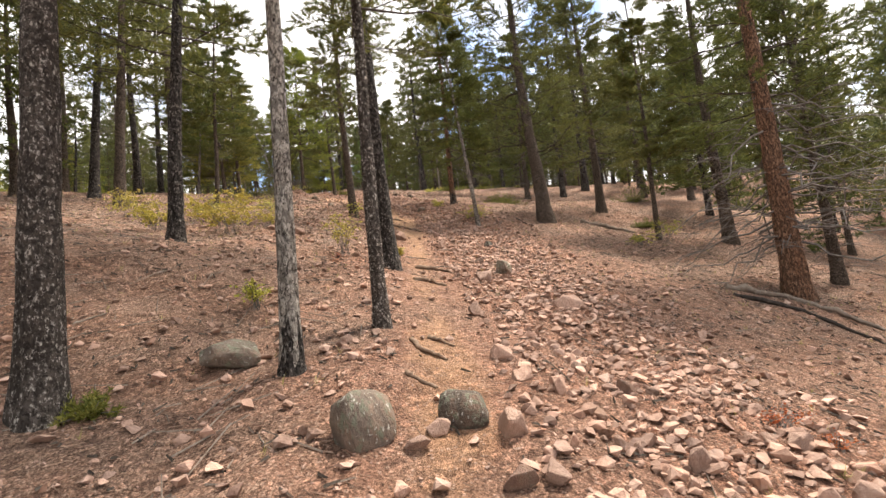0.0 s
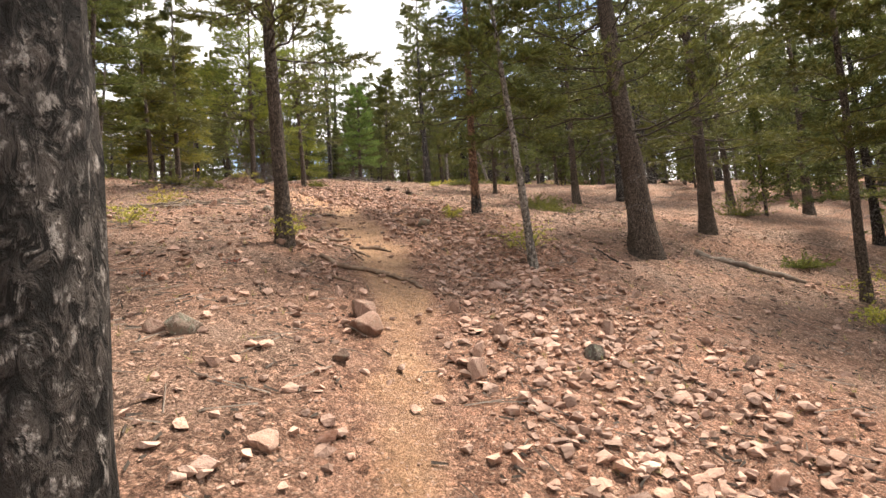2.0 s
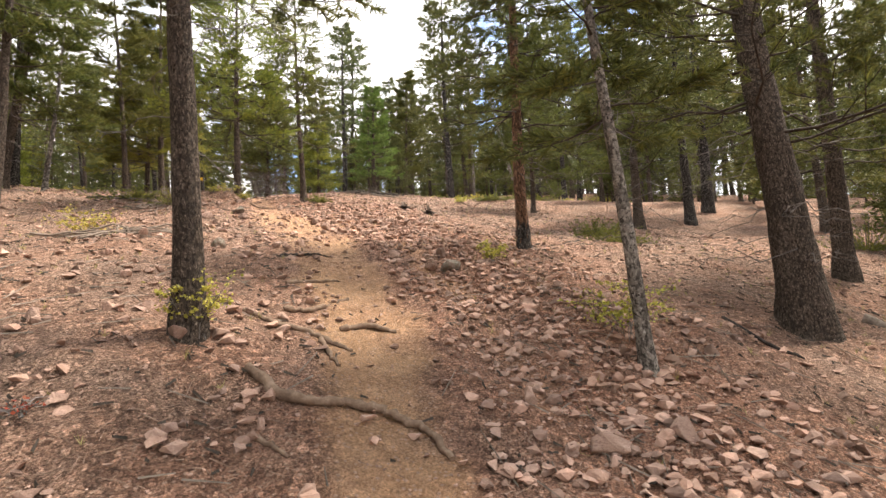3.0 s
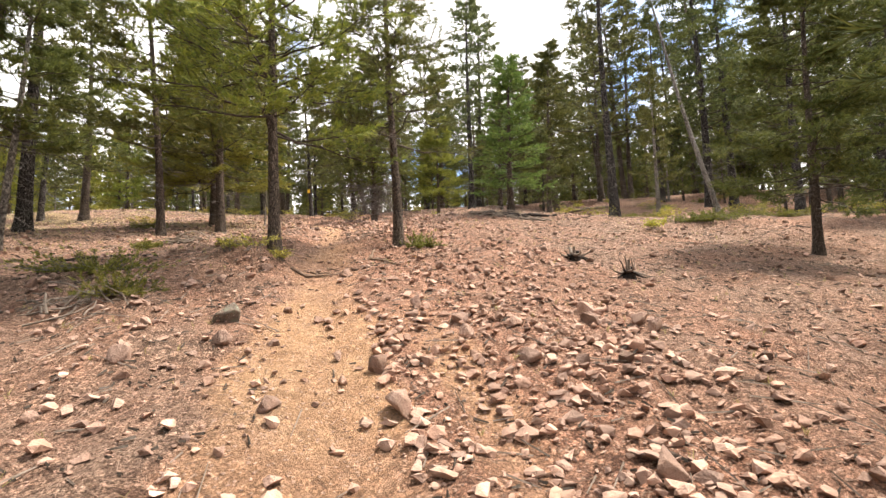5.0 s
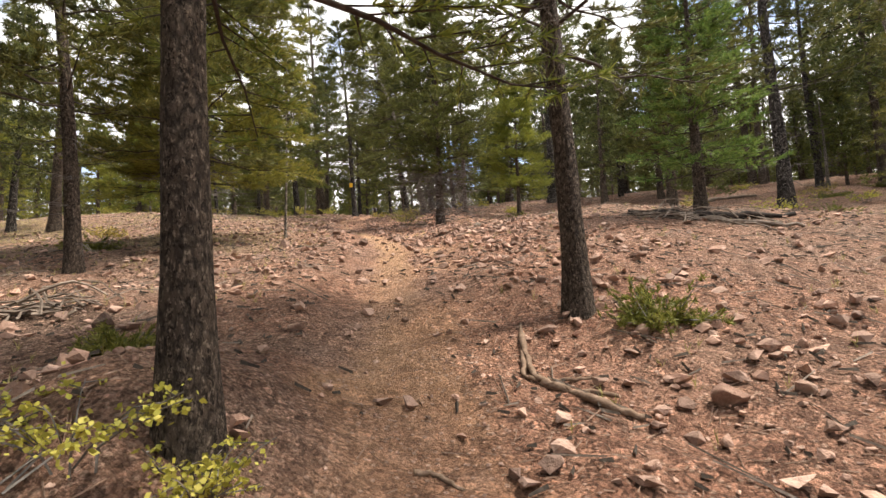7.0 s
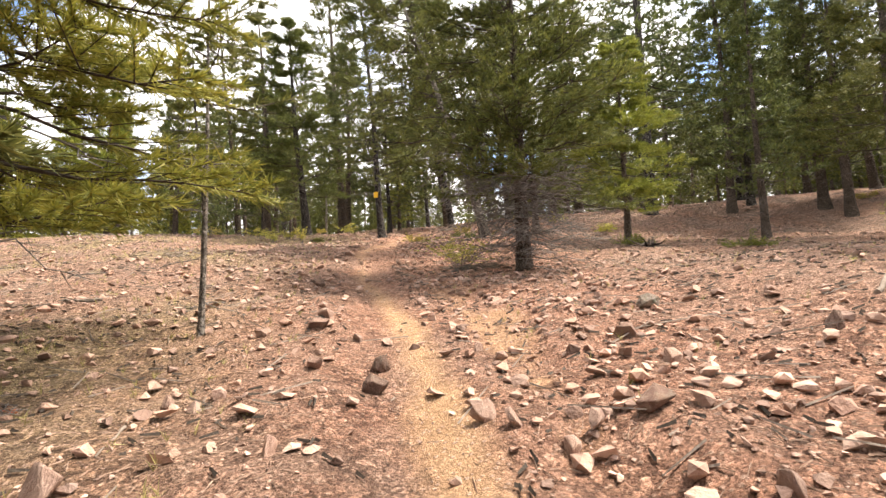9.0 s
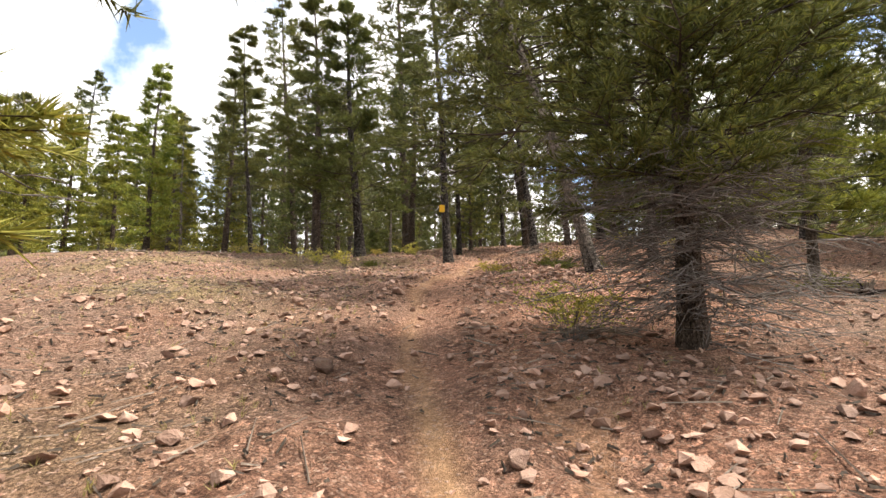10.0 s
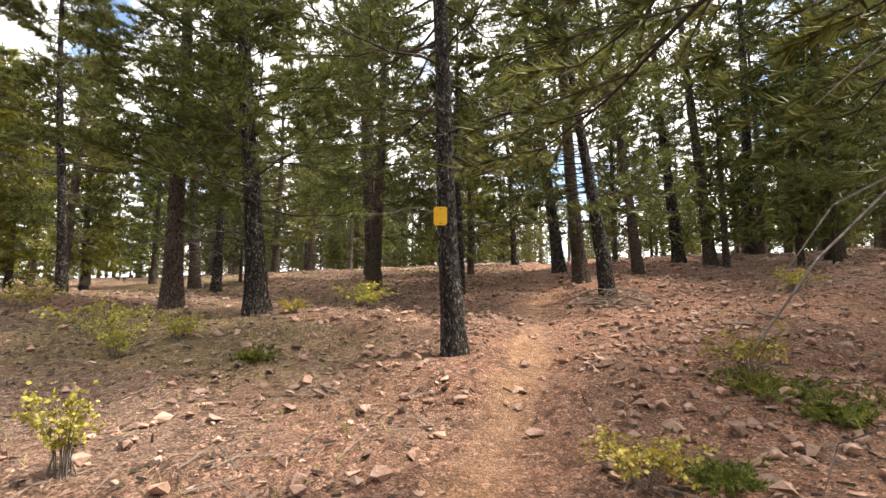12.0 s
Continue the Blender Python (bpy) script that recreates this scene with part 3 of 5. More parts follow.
stand(pine("pine_tree", 26, 5.2, 0.066, 1.35, 75, 0.95, M_BARK_BROWN, M_NEEDLE, (0.7, 10), 0.5, tuft=(24, 0.07, 0.0075), split=True), -0.23, 18.33, -0.01, 0.0, "slender pine at the trail's edge above bare roots")
stand(pine("pine_tree", 27, 4.8, 0.062, 1.2, 84, 1.15, M_BARK_BROWN, M_NEEDLE_SUNLIT, (1.3, 8), 0.5, cone=0.55, twigs=14, tuft=(26, 0.072, 0.0075), split=True), -1.185, 16.765, -0.01, -0.01, "pine with spreading sunlit yellow-green boughs")
stand(pine("fir_tree", 28, 3.2, 0.070, 0.45, 120, 0.52, M_BARK_BROWN, M_NEEDLE_FIR, (0.2, 8), 0.4, droop=0.02, cone=0.9, twigs=9, tuft=(13, 0.055, 0.011), spread=0.5, split=True), 1.33, 21.60, -0.01, 0.0, "bright green conical young fir over a brush pile")
stand(pine("pine_tree", 29, 4.8, 0.085, 0.95, 135, 1.1, M_BARK_BROWN, M_NEEDLE, (0.25, 150), 0.80, droop=0.0, dead_twigs=12, dead_r=1.35, cone=0.6, tuft=(26, 0.075, 0.009), split=True), -2.34, 25.64, -0.01, 0.0, "bushy pine with a skirt of bare grey dead branches")
stand(pine("pine_sapling", 30, 3.0, 0.021, 1.5, 23, 0.34, M_BARK_GREY, M_NEEDLE, (0.15, 26), 0.34, bend=0.035, tuft=(12, 0.08, 0.009), twigs=4, split=True), -4.06, 22.54, 0.03, 0.01, "thin crooked pine sapling with sparse needles")
stand(pine("pine_tree", 31, 6.2, 0.082, 1.45, 72, 1.0, M_BARK_DARK, M_NEEDLE, (0.8, 14), 0.6, bend=0.05, tuft=(20, 0.08, 0.009), split=True), -5.90, 30.27, -0.07, -0.03, "dark pine carrying a yellow trail marker")
stand(pine("pine_tree", 32, 5.4, 0.078, 1.6, 90, 1.5, M_BARK_GREY, M_NEEDLE, (0.7, 30), 0.9, bend=0.12, dead_r=1.2, foot=0.3, droop=0.12, split=True), -3.19, 28.12, -0.26, -0.09, "leaning pine with patchy pale and dark bark")
stand(pine("pine_tree", 33, 5.5, 0.105, 1.0, 84, 1.0, M_BARK_DARK, M_NEEDLE, (0.6, 14), 0.7, split=True), -8.05, 30.79, -0.05, -0.04, "dense dark pine at the edge of the clearing")
stand(pine("pine_tree", 34, 6.0, 0.100, 1.3, 69, 0.9, M_BARK_BROWN, M_NEEDLE, (0.5, 16), 0.6), -9.18, 30.85, -0.03, -0.04, "tall grey-brown pine at the edge of the clearing")
stand(pine("pine_tree", 35, 5.6, 0.060, 1.6, 49, 0.6, M_BARK_DARK, M_NEEDLE, (0.1, 26), 0.55, droop=0.1), -11.12, 31.0, -0.04, -0.03, "thin ragged pine with a splayed dark foot")
stand(pine("pine_tree", 36, 5.5, 0.065, 1.3, 58, 0.85, M_BARK_BROWN, M_NEEDLE, (0.1, 22), 0.5, droop=0.05), -4.16, 19.23, -0.03, -0.03, "ragged pine with dead twigs round its foot")
stand(pine("pine_tree", 37, 6.0, 0.095, 1.2, 72, 1.0, M_BARK_BROWN, M_NEEDLE, (0.5, 12), 0.6), 2.78, 28.58, 0.02, -0.01, "dark pine at the edge of the slope")
stand(pine("pine_tree", 38, 9.0, 0.075, 4.5, 20, 0.7, M_BARK_GREY, M_NEEDLE, (0.8, 14), 0.5), 7.1, 26.4, -0.20, 0.05, "thin leaning grey dead-sided pine")
stand(pine("pine_tree", 39, 4.5, 0.060, 0.7, 72, 0.9, M_BARK_BROWN, M_NEEDLE, (0.4, 10), 0.6, droop=0.1), 4.94, 18.59, 0.04, -0.02, "young pine with drooping boughs")
stand(pine("pine_tree", 40, 7.0, 0.085, 1.2, 72, 1.0, M_BARK_BROWN, M_NEEDLE, (0.5, 16), 0.7), -5.25, 17.1, 0.08, 0.04, "pine behind the low juniper")
stand(pine("pine_tree", 43, 6.0, 0.080, 1.1, 70, 0.9, M_BARK_BROWN, M_NEEDLE, (0.3, 20), 0.6), -3.86, 20.42, -0.03, -0.01, "grey-brown pine at the rim of the clearing")
stand(pine("pine_tree", 44, 4.5, 0.045, 1.2, 44, 0.7, M_BARK_GREY, M_NEEDLE, (0.4, 14), 0.5), -4.45, 16.9, 0.06, 0.05, "thin leaning grey pine")
# boughs that hang into the way from trees just beside it
stand(pine("pine_tree", 41, 4.8, 0.075, 0.9, 64, 1.25, M_BARK_BROWN, M_NEEDLE, (0.6, 10), 0.7, cone=0.5, tuft=(22, 0.07, 0.0065)), -2.55, 30.6, -0.03, 0.0, "bushy young pine reaching towards the trail")
stand(pine("pine_tree", 42, 4.4, 0.070, 0.80, 110, 1.18, M_BARK_BROWN, M_NEEDLE_SUNLIT, (0.7, 16), 0.9, cone=0.3, droop=0.16, dead_twigs=6, dead_r=1.4, twigs=18, tuft=(30, 0.085, 0.008), split=True), -4.62, 21.45, 0.0, 0.0, "pine with long low boughs beside the clearing")

stand(pine("pine_tree", 45, 3.6, 0.06, 0.7, 70, 0.9, M_BARK_BROWN, M_NEEDLE_SUNLIT, (0.4, 10), 0.6), -0.9, 28.9, 0.02, 0.0, "yellow-green young pine behind the dead-skirted one")
# library trees, copied through the wood
NEAR, FAR = (11, 0.11, 0.026), (10, 0.13, 0.034)
LIB = {
    "tall_a": pine("pine_tree", 61, 8.5, 0.11, 2.9, 76, 1.05, M_BARK_DARK, M_NEEDLE, (1.0, 16), 0.6, fine=False, twigs=7, tuft=NEAR),
    "tall_b": pine("pine_tree", 62, 8.0, 0.10, 2.2, 84, 1.05, M_BARK_BROWN, M_NEEDLE, (0.9, 16), 0.6, fine=False, twigs=7, tuft=NEAR),
    "mid_a": pine("pine_tree", 63, 6.0, 0.10, 1.1, 98, 1.1, M_BARK_BROWN, M_NEEDLE_FAR, (0.5, 14), 0.6, fine=False, twigs=7, tuft=NEAR),
    "mid_b": pine("pine_tree", 64, 5.4, 0.09, 0.9, 98, 1.0, M_BARK_DARK, M_NEEDLE_FAR, (0.4, 14), 0.6, fine=False, twigs=7, tuft=NEAR),
    "mid_c": pine("pine_tree", 65, 6.6, 0.10, 1.4, 68, 0.9, M_BARK_GREY, M_NEEDLE, (0.4, 40), 0.7, fine=False, twigs=7, tuft=NEAR),
    # both firs wear the needle colour that has sunlight painted in
    "fir_a": pine("fir_tree", 66, 5.6, 0.09, 0.35, 110, 0.8, M_BARK_BROWN, M_NEEDLE_SUNLIT, fine=False, twigs=6, tuft=(10, 0.12, 0.032), droop=0.08, cone=0.9),
    "fir_b": pine("fir_tree", 67, 4.6, 0.08, 0.45, 100, 0.62, M_BARK_BROWN, M_NEEDLE_SUNLIT, fine=False, twigs=6, tuft=(10, 0.12, 0.030), droop=0.06, cone=0.95),
    "grey_a": pine("dead_tree", 68, 4.6, 0.05, 2.4, 14, 0.4, M_BARK_GREY, M_NEEDLE_FAR, (0.2, 120), 0.55, fine=False, droop=0.25, dead_twigs=4),
    "far_a": pine("pine_tree", 71, 7.5, 0.11, 1.9, 78, 1.25, M_BARK_DARK, M_NEEDLE_FAR, (0.5, 26), 0.8, fine=False, twigs=5, tuft=FAR),
    "far_b": pine("pine_tree", 72, 6.2, 0.10, 1.2, 84, 1.05, M_BARK_BROWN, M_NEEDLE_FAR, (0.3, 30), 0.8, fine=False, twigs=5, tuft=FAR),
    "far_c": pine("pine_tree", 73, 5.0, 0.09, 0.6, 76, 0.9, M_BARK_BROWN, M_NEEDLE, (0.2, 20), 0.6, fine=False, twigs=5, tuft=FAR),
    "far_d": pine("fir_tree", 74, 5.6, 0.09, 0.3, 84, 0.95, M_BARK_BROWN, M_NEEDLE_FAR, (0.3, 16), 0.6, fine=False, twigs=5, tuft=(11, 0.13, 0.032), droop=0.05, cone=0.9),
}
LABEL = {
    "tall_a": "tall dark pine with a bare lower stem", "tall_b": "tall brown pine with high green boughs", "mid_a": "bushy pine with olive-green needles",
    "mid_b": "dense pine with a dark stem", "mid_c": "grey-barked pine with dead lower twigs", "fir_a": "full conical yellow-green fir tree", "fir_b": "slim conical yellow-green fir tree",
    "grey_a": "grey half-dead tree hung with dry branches", "far_a": "dark pine deeper in the wood", "far_b": "bushy olive pine deeper in the wood", "far_c": "young bushy pine deeper in the wood",
    "far_d": "full olive-green conifer deeper in the wood"}
for k, ob in LIB.items():
    tagged(ob, LABEL[k], "tree", "trees of the wood")
used = set()
occupied = [(o.location.x, o.location.y) for o in scene.objects if o.parent is None and o.type == "EMPTY" and o not in LIB.values()]


def grow(kind, x, y, scale=1.0, lx=0.0, ly=0.0, turn=None):
    turn = random.random() * 6.283 if turn is None else turn
    m = lean_pose(x, y, lx, ly, turn, 0.05, scale)
    occupied.append((x, y))
    if kind in used:
        ob = copy_thing(LIB[kind], m)
    else:
        used.add(kind)
        ob = LIB[kind]
        ob.matrix_basis = m
    return ob


grow("tall_a", -5.9, 13.4, 1.1, 0.03, 0.01)
grow("tall_b", -4.3, 10.8, 1.15, 0.02, 0.01)
grow("tall_a", -7.6, 14.5, 0.9)
grow("tall_a", -5.8, 15.8, 0.95)
grow("tall_a", -4.6, 9.0, 0.85)
grow("tall_b", -7.4, 9.4, 1.0)
grow("tall_a", -9.0, 11.8, 1.1)
grow("tall_b", -3.9, 12.9, 0.9)
grow("tall_a", -10.5, 15.0, 1.0)
grow("tall_b", -8.6, 17.6, 1.0)
grow("tall_a", -6.2, 18.9, 0.9)
grow("mid_a", 11.8, 15.4, 1.1)
grow("mid_b", 10.0, 12.4, 1.0)
grow("mid_a", 6.3, 16.4, 0.9)
grow("mid_a", -9.56, 23.8, 0.95)
grow("mid_b", -11.6, 24.6, 0.95)
grow("mid_a", 3.25, 31.9, 0.95)
grow("mid_b", 2.2, 24.4, 0.42)
grow("tall_b", 6.6, 33.2, 0.95)
grow("tall_a", 7.2, 31.2, 0.8)
grow("mid_c", 4.66, 23.6, 0.55)
grow("tall_b", 5.3, 33.0, 0.8)
grow("mid_c", 7.4, 31.2, 0.9)
grow("tall_b", 6.4, 33.4, 1.05, -0.06, 0.02)
grow("mid_a", 11.9, 32.5, 1.1)
grow("tall_b", 5.9, 35.4, 1.0, -0.06, 0.02)
grow("tall_b", 9.3, 32.1, 1.1, -0.03)
grow("mid_a", 1.67, 32.4, 0.9)
grow("mid_b", 2.3, 33.2, 1.0)
grow("mid_a", 3.3, 31.0, 0.85)
grow("tall_b", -12.8, 34.6, 0.95, -0.05, -0.04)
grow("mid_a", -13.6, 32.6, 0.85)
grow("grey_a", -14.6, 32.0, 0.95)
grow("fir_b", -15.6, 32.4, 1.0)
grow("fir_a", -16.4, 33.4, 0.85)
grow("fir_b", -15.8, 30.9, 0.85)
grow("fir_a", -18.3, 34.0, 0.9)
grow("mid_c", -18.7, 32.4, 0.8)
grow("fir_b", -19.8, 32.0, 1.1)
grow("fir_a", -20.6, 30.2, 1.0)
grow("fir_b", -17.6, 29.0, 0.9)
grow("mid_b", -4.97, 33.04, 1.0, -0.10)
grow("tall_b", -5.36, 34.1, 0.9, -0.07)
grow("tall_a", -5.95, 36.4, 0.95, -0.09)
grow("tall_b", -4.6, 35.3, 0.75, -0.08)
grow("tall_a", -3.9, 36.7, 0.85, -0.06)
grow("tall_b", -3.5, 36.0, 0.85, -0.04)
grow("mid_a", -1.7, 41.0, 1.0)
grow("mid_b", -7.2, 38.4, 0.95, -0.08)
grow("tall_b", -9.0, 34.9, 1.1, -0.07, -0.03)
grow("mid_a", -8.3, 33.6, 0.9)
grow("mid_b", -10.9, 33.2, 0.9)
grow("mid_c", -11.5, 38.3, 1.0)
grow("mid_a", -10.0, 36.6, 1.0)
grow("mid_b", -6.9, 33.4, 0.8)
grow("fir_b", -7.6, 36.2, 0.8)


def wooded(x, y):
    """Where the wood is closed: off the trail and outside the clearings."""
    u = x - float(trail_x(y))
    if y < 14:
        return u < -6.0 or u > 6.2
    if y < 24:
        return u < -11.5 or u > 7.0
    if y < 30:
        return u < -11.5 or u > 6.2
    if y < 33:
        return u < -6.5 or u > 5.2
    return abs(u) > 1.5


def fill(count, box, gap, kinds, lo, hi):
    x0, x1, y0, y1 = box
    made = tries = 0
    while made < count and tries < count * 60:
        tries += 1
        x, y = random.uniform(x0, x1), random.uniform(y0, y1)
        if wooded(x, y) and all((x - a) ** 2 + (y - b) ** 2 > gap * gap for a, b in occupied):
            grow(random.choice(kinds), x, y, random.uniform(lo, hi), random.gauss(0, 0.02), random.gauss(0, 0.02))
            made += 1


random.seed(5)
fill(64, (-22, -6, -6, 21), 1.4, ["far_a", "far_a", "far_c", "far_a", "far_b"], 0.95, 1.3)
fill(30, (0, 16, 24, 38), 1.6, ["far_b", "far_a", "far_a", "far_b"], 0.75, 1.1)
fill(44, (6, 26, -6, 31), 1.8, ["far_b", "far_a", "far_a", "far_d"], 0.8, 1.15)
fill(40, (-32, -11.5, 20, 38), 1.5, ["far_b", "fir_b", "far_c", "fir_a", "far_d"], 0.75, 1.05)
fill(34, (9, 27, 24, 44), 1.5, ["far_a", "far_b"], 0.85, 1.2)
fill(64, (-30, 26, 33, 52), 1.5, ["far_b", "far_a", "far_c", "far_d"], 0.85, 1.2)
fill(18, (-20, 20, -28, -5), 2.2, ["far_b", "far_a"], 0.9, 1.2)


def young_growth(seed, boxes):
    """Young conifers too many to count between the stems, as one mesh of stems and one of crowns."""
    g = np.random.default_rng(seed)
    root = new("young_growth")
    stems, crowns = Acc(), Acc()
    for count, x0, x1, y0, y1, lo, hi in boxes:
        made = 0
        while made < count:
            x, y, H = g.uniform(x0, x1), g.uniform(y0, y1), g.uniform(lo, hi)
            if not wooded(x, y):
                continue
            z, n = gz(x, y), 460
            tube(stems, [(x, y, z - 0.05), (x, y, z + H * 0.5), (x, y, z + H)], [0.016 * H, 0.011 * H, 0.004], 5)
            h = 0.12 + 0.88 * g.random(n) ** 1.2
            th = g.uniform(0, 6.283, n)
            lobe = 0.75 + 0.25 * np.sin(th * 3 + h * 21 + x)
            R = (0.20 * (1 - h) ** 0.8 + 0.02) * H * np.sqrt(g.random(n)) * lobe
            c = np.stack([x + np.cos(th) * R, y + np.sin(th) * R, z + h * H], 1)
            w = np.stack([np.cos(th), np.sin(th), 0 * th + 0.2], 1)
            blades(crowns, g, c, w, 3, 0.055 * H, 0.014 * H, 0.9, 0.2)
            made += 1
    tagged(part("stem_mass", stems.mesh("stem_mass", M_BARK_BROWN), root), kind="stuff")
    tagged(part("crown_mass", crowns.mesh("crown_mass", M_NEEDLE), root), kind="stuff")
    return tagged(root, "young olive-green conifers between the stems of the wood", "young trees", kind="stuff")


young_growth(17, [(26, -18, -5, 14, 24, 1.7, 3.0), (40, 9, 24, 8, 34, 1.7, 3.4), (70, -18, 14, 35, 50, 2.0, 4.2), (70, -24, 16, 40, 54, 1.5, 2.6), (28, 2, 18, 32, 46, 2.0, 4.0), (10, 8, 15, 20, 32, 2.0, 3.4)])


def far_woods(seed, count, dense):
    """The wood that closes the distance, as one mesh of stems and one of crowns."""
    g = np.random.default_rng(seed)
    root = new("far_woods")
    stems, crowns = Acc(), Acc()
    made = 0
    while made < count:
        a, d = g.uniform(0, 6.283), g.uniform(34, 105)
        x, y = -1 + math.cos(a) * d, 16 + math.sin(a) * d
        if abs(x) < 30 and -22 < y < 50:
            continue
        z, k = gz(x, y), g.uniform(0.8, 1.25)
        H = 6.8 * k
        tube(stems, [(x, y, z - 0.1), (x, y, z + H * 0.5), (x, y, z + H)], [0.12 * k, 0.08 * k, 0.02], 5)
        n = dense
        h = 0.10 + 0.90 * g.random(n) ** 1.2
        R = (1.25 * (1 - h) ** 0.8 + 0.12) * k * np.sqrt(g.random(n)) * 1.05
        th = g.uniform(0, 6.283, n)
        c = np.stack([x + np.cos(th) * R, y + np.sin(th) * R, z + h * H], 1)
        w = np.stack([np.cos(th), np.sin(th), 0 * th + 0.1], 1)
        blades(crowns, g, c, w, 3, 0.5 * k, 0.15, 0.5, 0.15)
        made += 1
    tagged(part("stem_mass", stems.mesh("stem_mass", M_BARK_BROWN), root), kind="stuff")
    tagged(part("crown_mass", crowns.mesh("crown_mass", M_NEEDLE_FAR), root), kind="stuff")
    return tagged(root, "distant pine wood closing the hillside", "forest", kind="stuff")


far_woods(91, 420, 150)


# ---- rocks ----
def rock_mesh(name, seed, material, points=16, flat=0.7, round_=0.0, smooth=False):
    """An angular stone one metre across, made as a hull of scattered points."""
    rng = np.random.default_rng(seed)
    p = rng.standard_normal((points, 3))
    p /= np.linalg.norm(p, axis=1, keepdims=True)
    p *= (0.78 + 0.22 * rng.random((points, 1))) if not round_ else (1 - round_ * 0.15 * rng.random((points, 1)))
    if smooth:
        for _ in range(7):
            n = rng.standard_normal(3)
            n /= np.linalg.norm(n)
            over = np.maximum(p @ n - 0.66, 0)
            p -= over[:, None] * n[None] * 0.9
    p *= 0.5
    p[:, 2] *= flat
    b = bmesh.new()
    for q in p:
        b.verts.new(q)
    bmesh.ops.convex_hull(b, input=b.verts)
    bmesh.ops.delete(b, geom=[v for v in b.verts if not v.link_faces], context="VERTS")
    if not round_:
        bmesh.ops.bevel(b, geom=b.edges[:], offset=0.018, segments=1, affect="EDGES")
    me = bpy.data.meshes.new(name)
    b.to_mesh(me)
    b.free()
    me.materials.append(material)
    if smooth:
        me.polygons.foreach_set("use_smooth", np.ones(len(me.polygons), dtype=bool))
    return me


ROCKS = {
    "pink": [rock_mesh("rock", 100 + i, M_ROCK, 13 + i % 5, 0.62 + 0.1 * (i % 4)) for i in range(8)],
    "slab": [rock_mesh("rock", 120 + i, M_ROCK, 14, 0.34) for i in range(4)],
    "grey": [rock_mesh("rock", 140 + i, M_ROCK_GREY, 22, 0.75) for i in range(4)],
    "brown": [rock_mesh("rock", 160 + i, M_ROCK_BROWN, 15, 0.7) for i in range(4)],
    "boulder": [rock_mesh("boulder", 180 + i, M_ROCK_GREY, 90, 0.72, 0.75, True) for i in range(3)],
}
SAY = {"pink": "angular broken pink granite rock", "slab": "flat slab of pink granite", "grey": "dark grey lichen-spotted rock", "brown": "rough brown granite rock", "boulder": "rounded grey boulder with lichen"}
rocks_at = []


def rock(kind, x, y, w, h, turn=None, tip=None, label=""):
    turn = random.uniform(0, 6.28) if turn is None else turn
    tip = random.gauss(0, 0.16) if tip is None else tip
    me = random.choice(ROCKS[kind])
    ob = new("boulder" if kind == "boulder" else "rock", me)
    dim = max(v.co.z for v in me.vertices) - min(v.co.z for v in me.vertices)
    sz = h * 1.45 / dim
    ob.matrix_basis = Matrix.Translation((x, y, gz(x, y) + h * 0.32)) @ Euler((tip, -tip * 0.6, turn)).to_matrix().to_4x4() @ Matrix.Diagonal((w * 1.12, w * random.uniform(0.75, 1.0), sz, 1))
    rocks_at.append((x, y, w))
    return tagged(ob, label or SAY[kind] + " lying on the ground", "rock", "loose rocks")


random.seed(21)
rock("boulder", 0.01, 2.11, 0.30, 0.20)
rock("boulder", 0.42, 2.18, 0.25, 0.13)
rock("grey", -0.70, 3.09, 0.37, 0.14)
rock("pink", 0.83, 2.94, 0.15, 0.09)
rock("slab", 0.60, 2.07, 0.21, 0.09)
rock("slab", 0.20, 2.00, 0.13, 0.05)
rock("slab", 0.30, 2.10, 0.12, 0.05)
rock("brown", 0.50, 1.73, 0.13, 0.07)
rock("pink", 0.63, 1.73, 0.14, 0.06)
rock("pink", 1.04, 2.02, 0.09, 0.07)
rock("pink", 0.80, 1.94, 0.07, 0.05)
rock("pink", 1.09, 1.99, 0.06, 0.05)
rock("pink", 1.96, 2.11, 0.13, 0.07)
rock("pink", 1.17, 1.78, 0.08, 0.05)
rock("slab", 1.94, 4.48, 0.39, 0.14)
rock("slab", 1.65, 4.57, 0.28, 0.10)
rock("pink", 0.97, 3.95, 0.17, 0.09)
rock("pink", 1.46, 5.42, 0.29, 0.12)
rock("slab", -0.05, 3.25, 0.18, 0.06)
rock("pink", 0.99, 2.51, 0.12, 0.08)
rock("grey", 1.86, 6.03, 0.28, 0.17)
rock("brown", 1.76, 5.65, 0.15, 0.07)
rock("pink", 2.33, 5.77, 0.11, 0.07)
rock("brown", 0.88, 8.31, 0.24, 0.13)
rock("brown", -0.67, 7.83, 0.19, 0.11)
rock("brown", -1.09, 7.97, 0.21, 0.09)
rock("pink", 1.47, 7.80, 0.14, 0.10)
rock("pink", 1.79, 6.76, 0.14, 0.08)
rock("grey", 0.30, 5.88, 0.12, 0.06)
rock("brown", -0.23, 7.97, 0.14, 0.08)
rock("grey", -0.08, 7.96, 0.21, 0.11)
rock("brown", 0.88, 8.58, 0.21, 0.13)
rock("pink", 1.58, 8.87, 0.14, 0.08)
rock("pink", 2.65, 8.52, 0.15, 0.09)
rock("grey", 2.31, 8.09, 0.16, 0.09)
rock("pink", 1.52, 7.97, 0.11, 0.08)
rock("pink", 1.74, 8.14, 0.12, 0.06)
rock("pink", 2.54, 9.60, 0.21, 0.09)
rock("pink", 2.11, 9.50, 0.19, 0.08)
rock("pink", 1.76, 8.34, 0.13, 0.08)
rock("boulder", 1.90, 12.20, 0.21, 0.11)
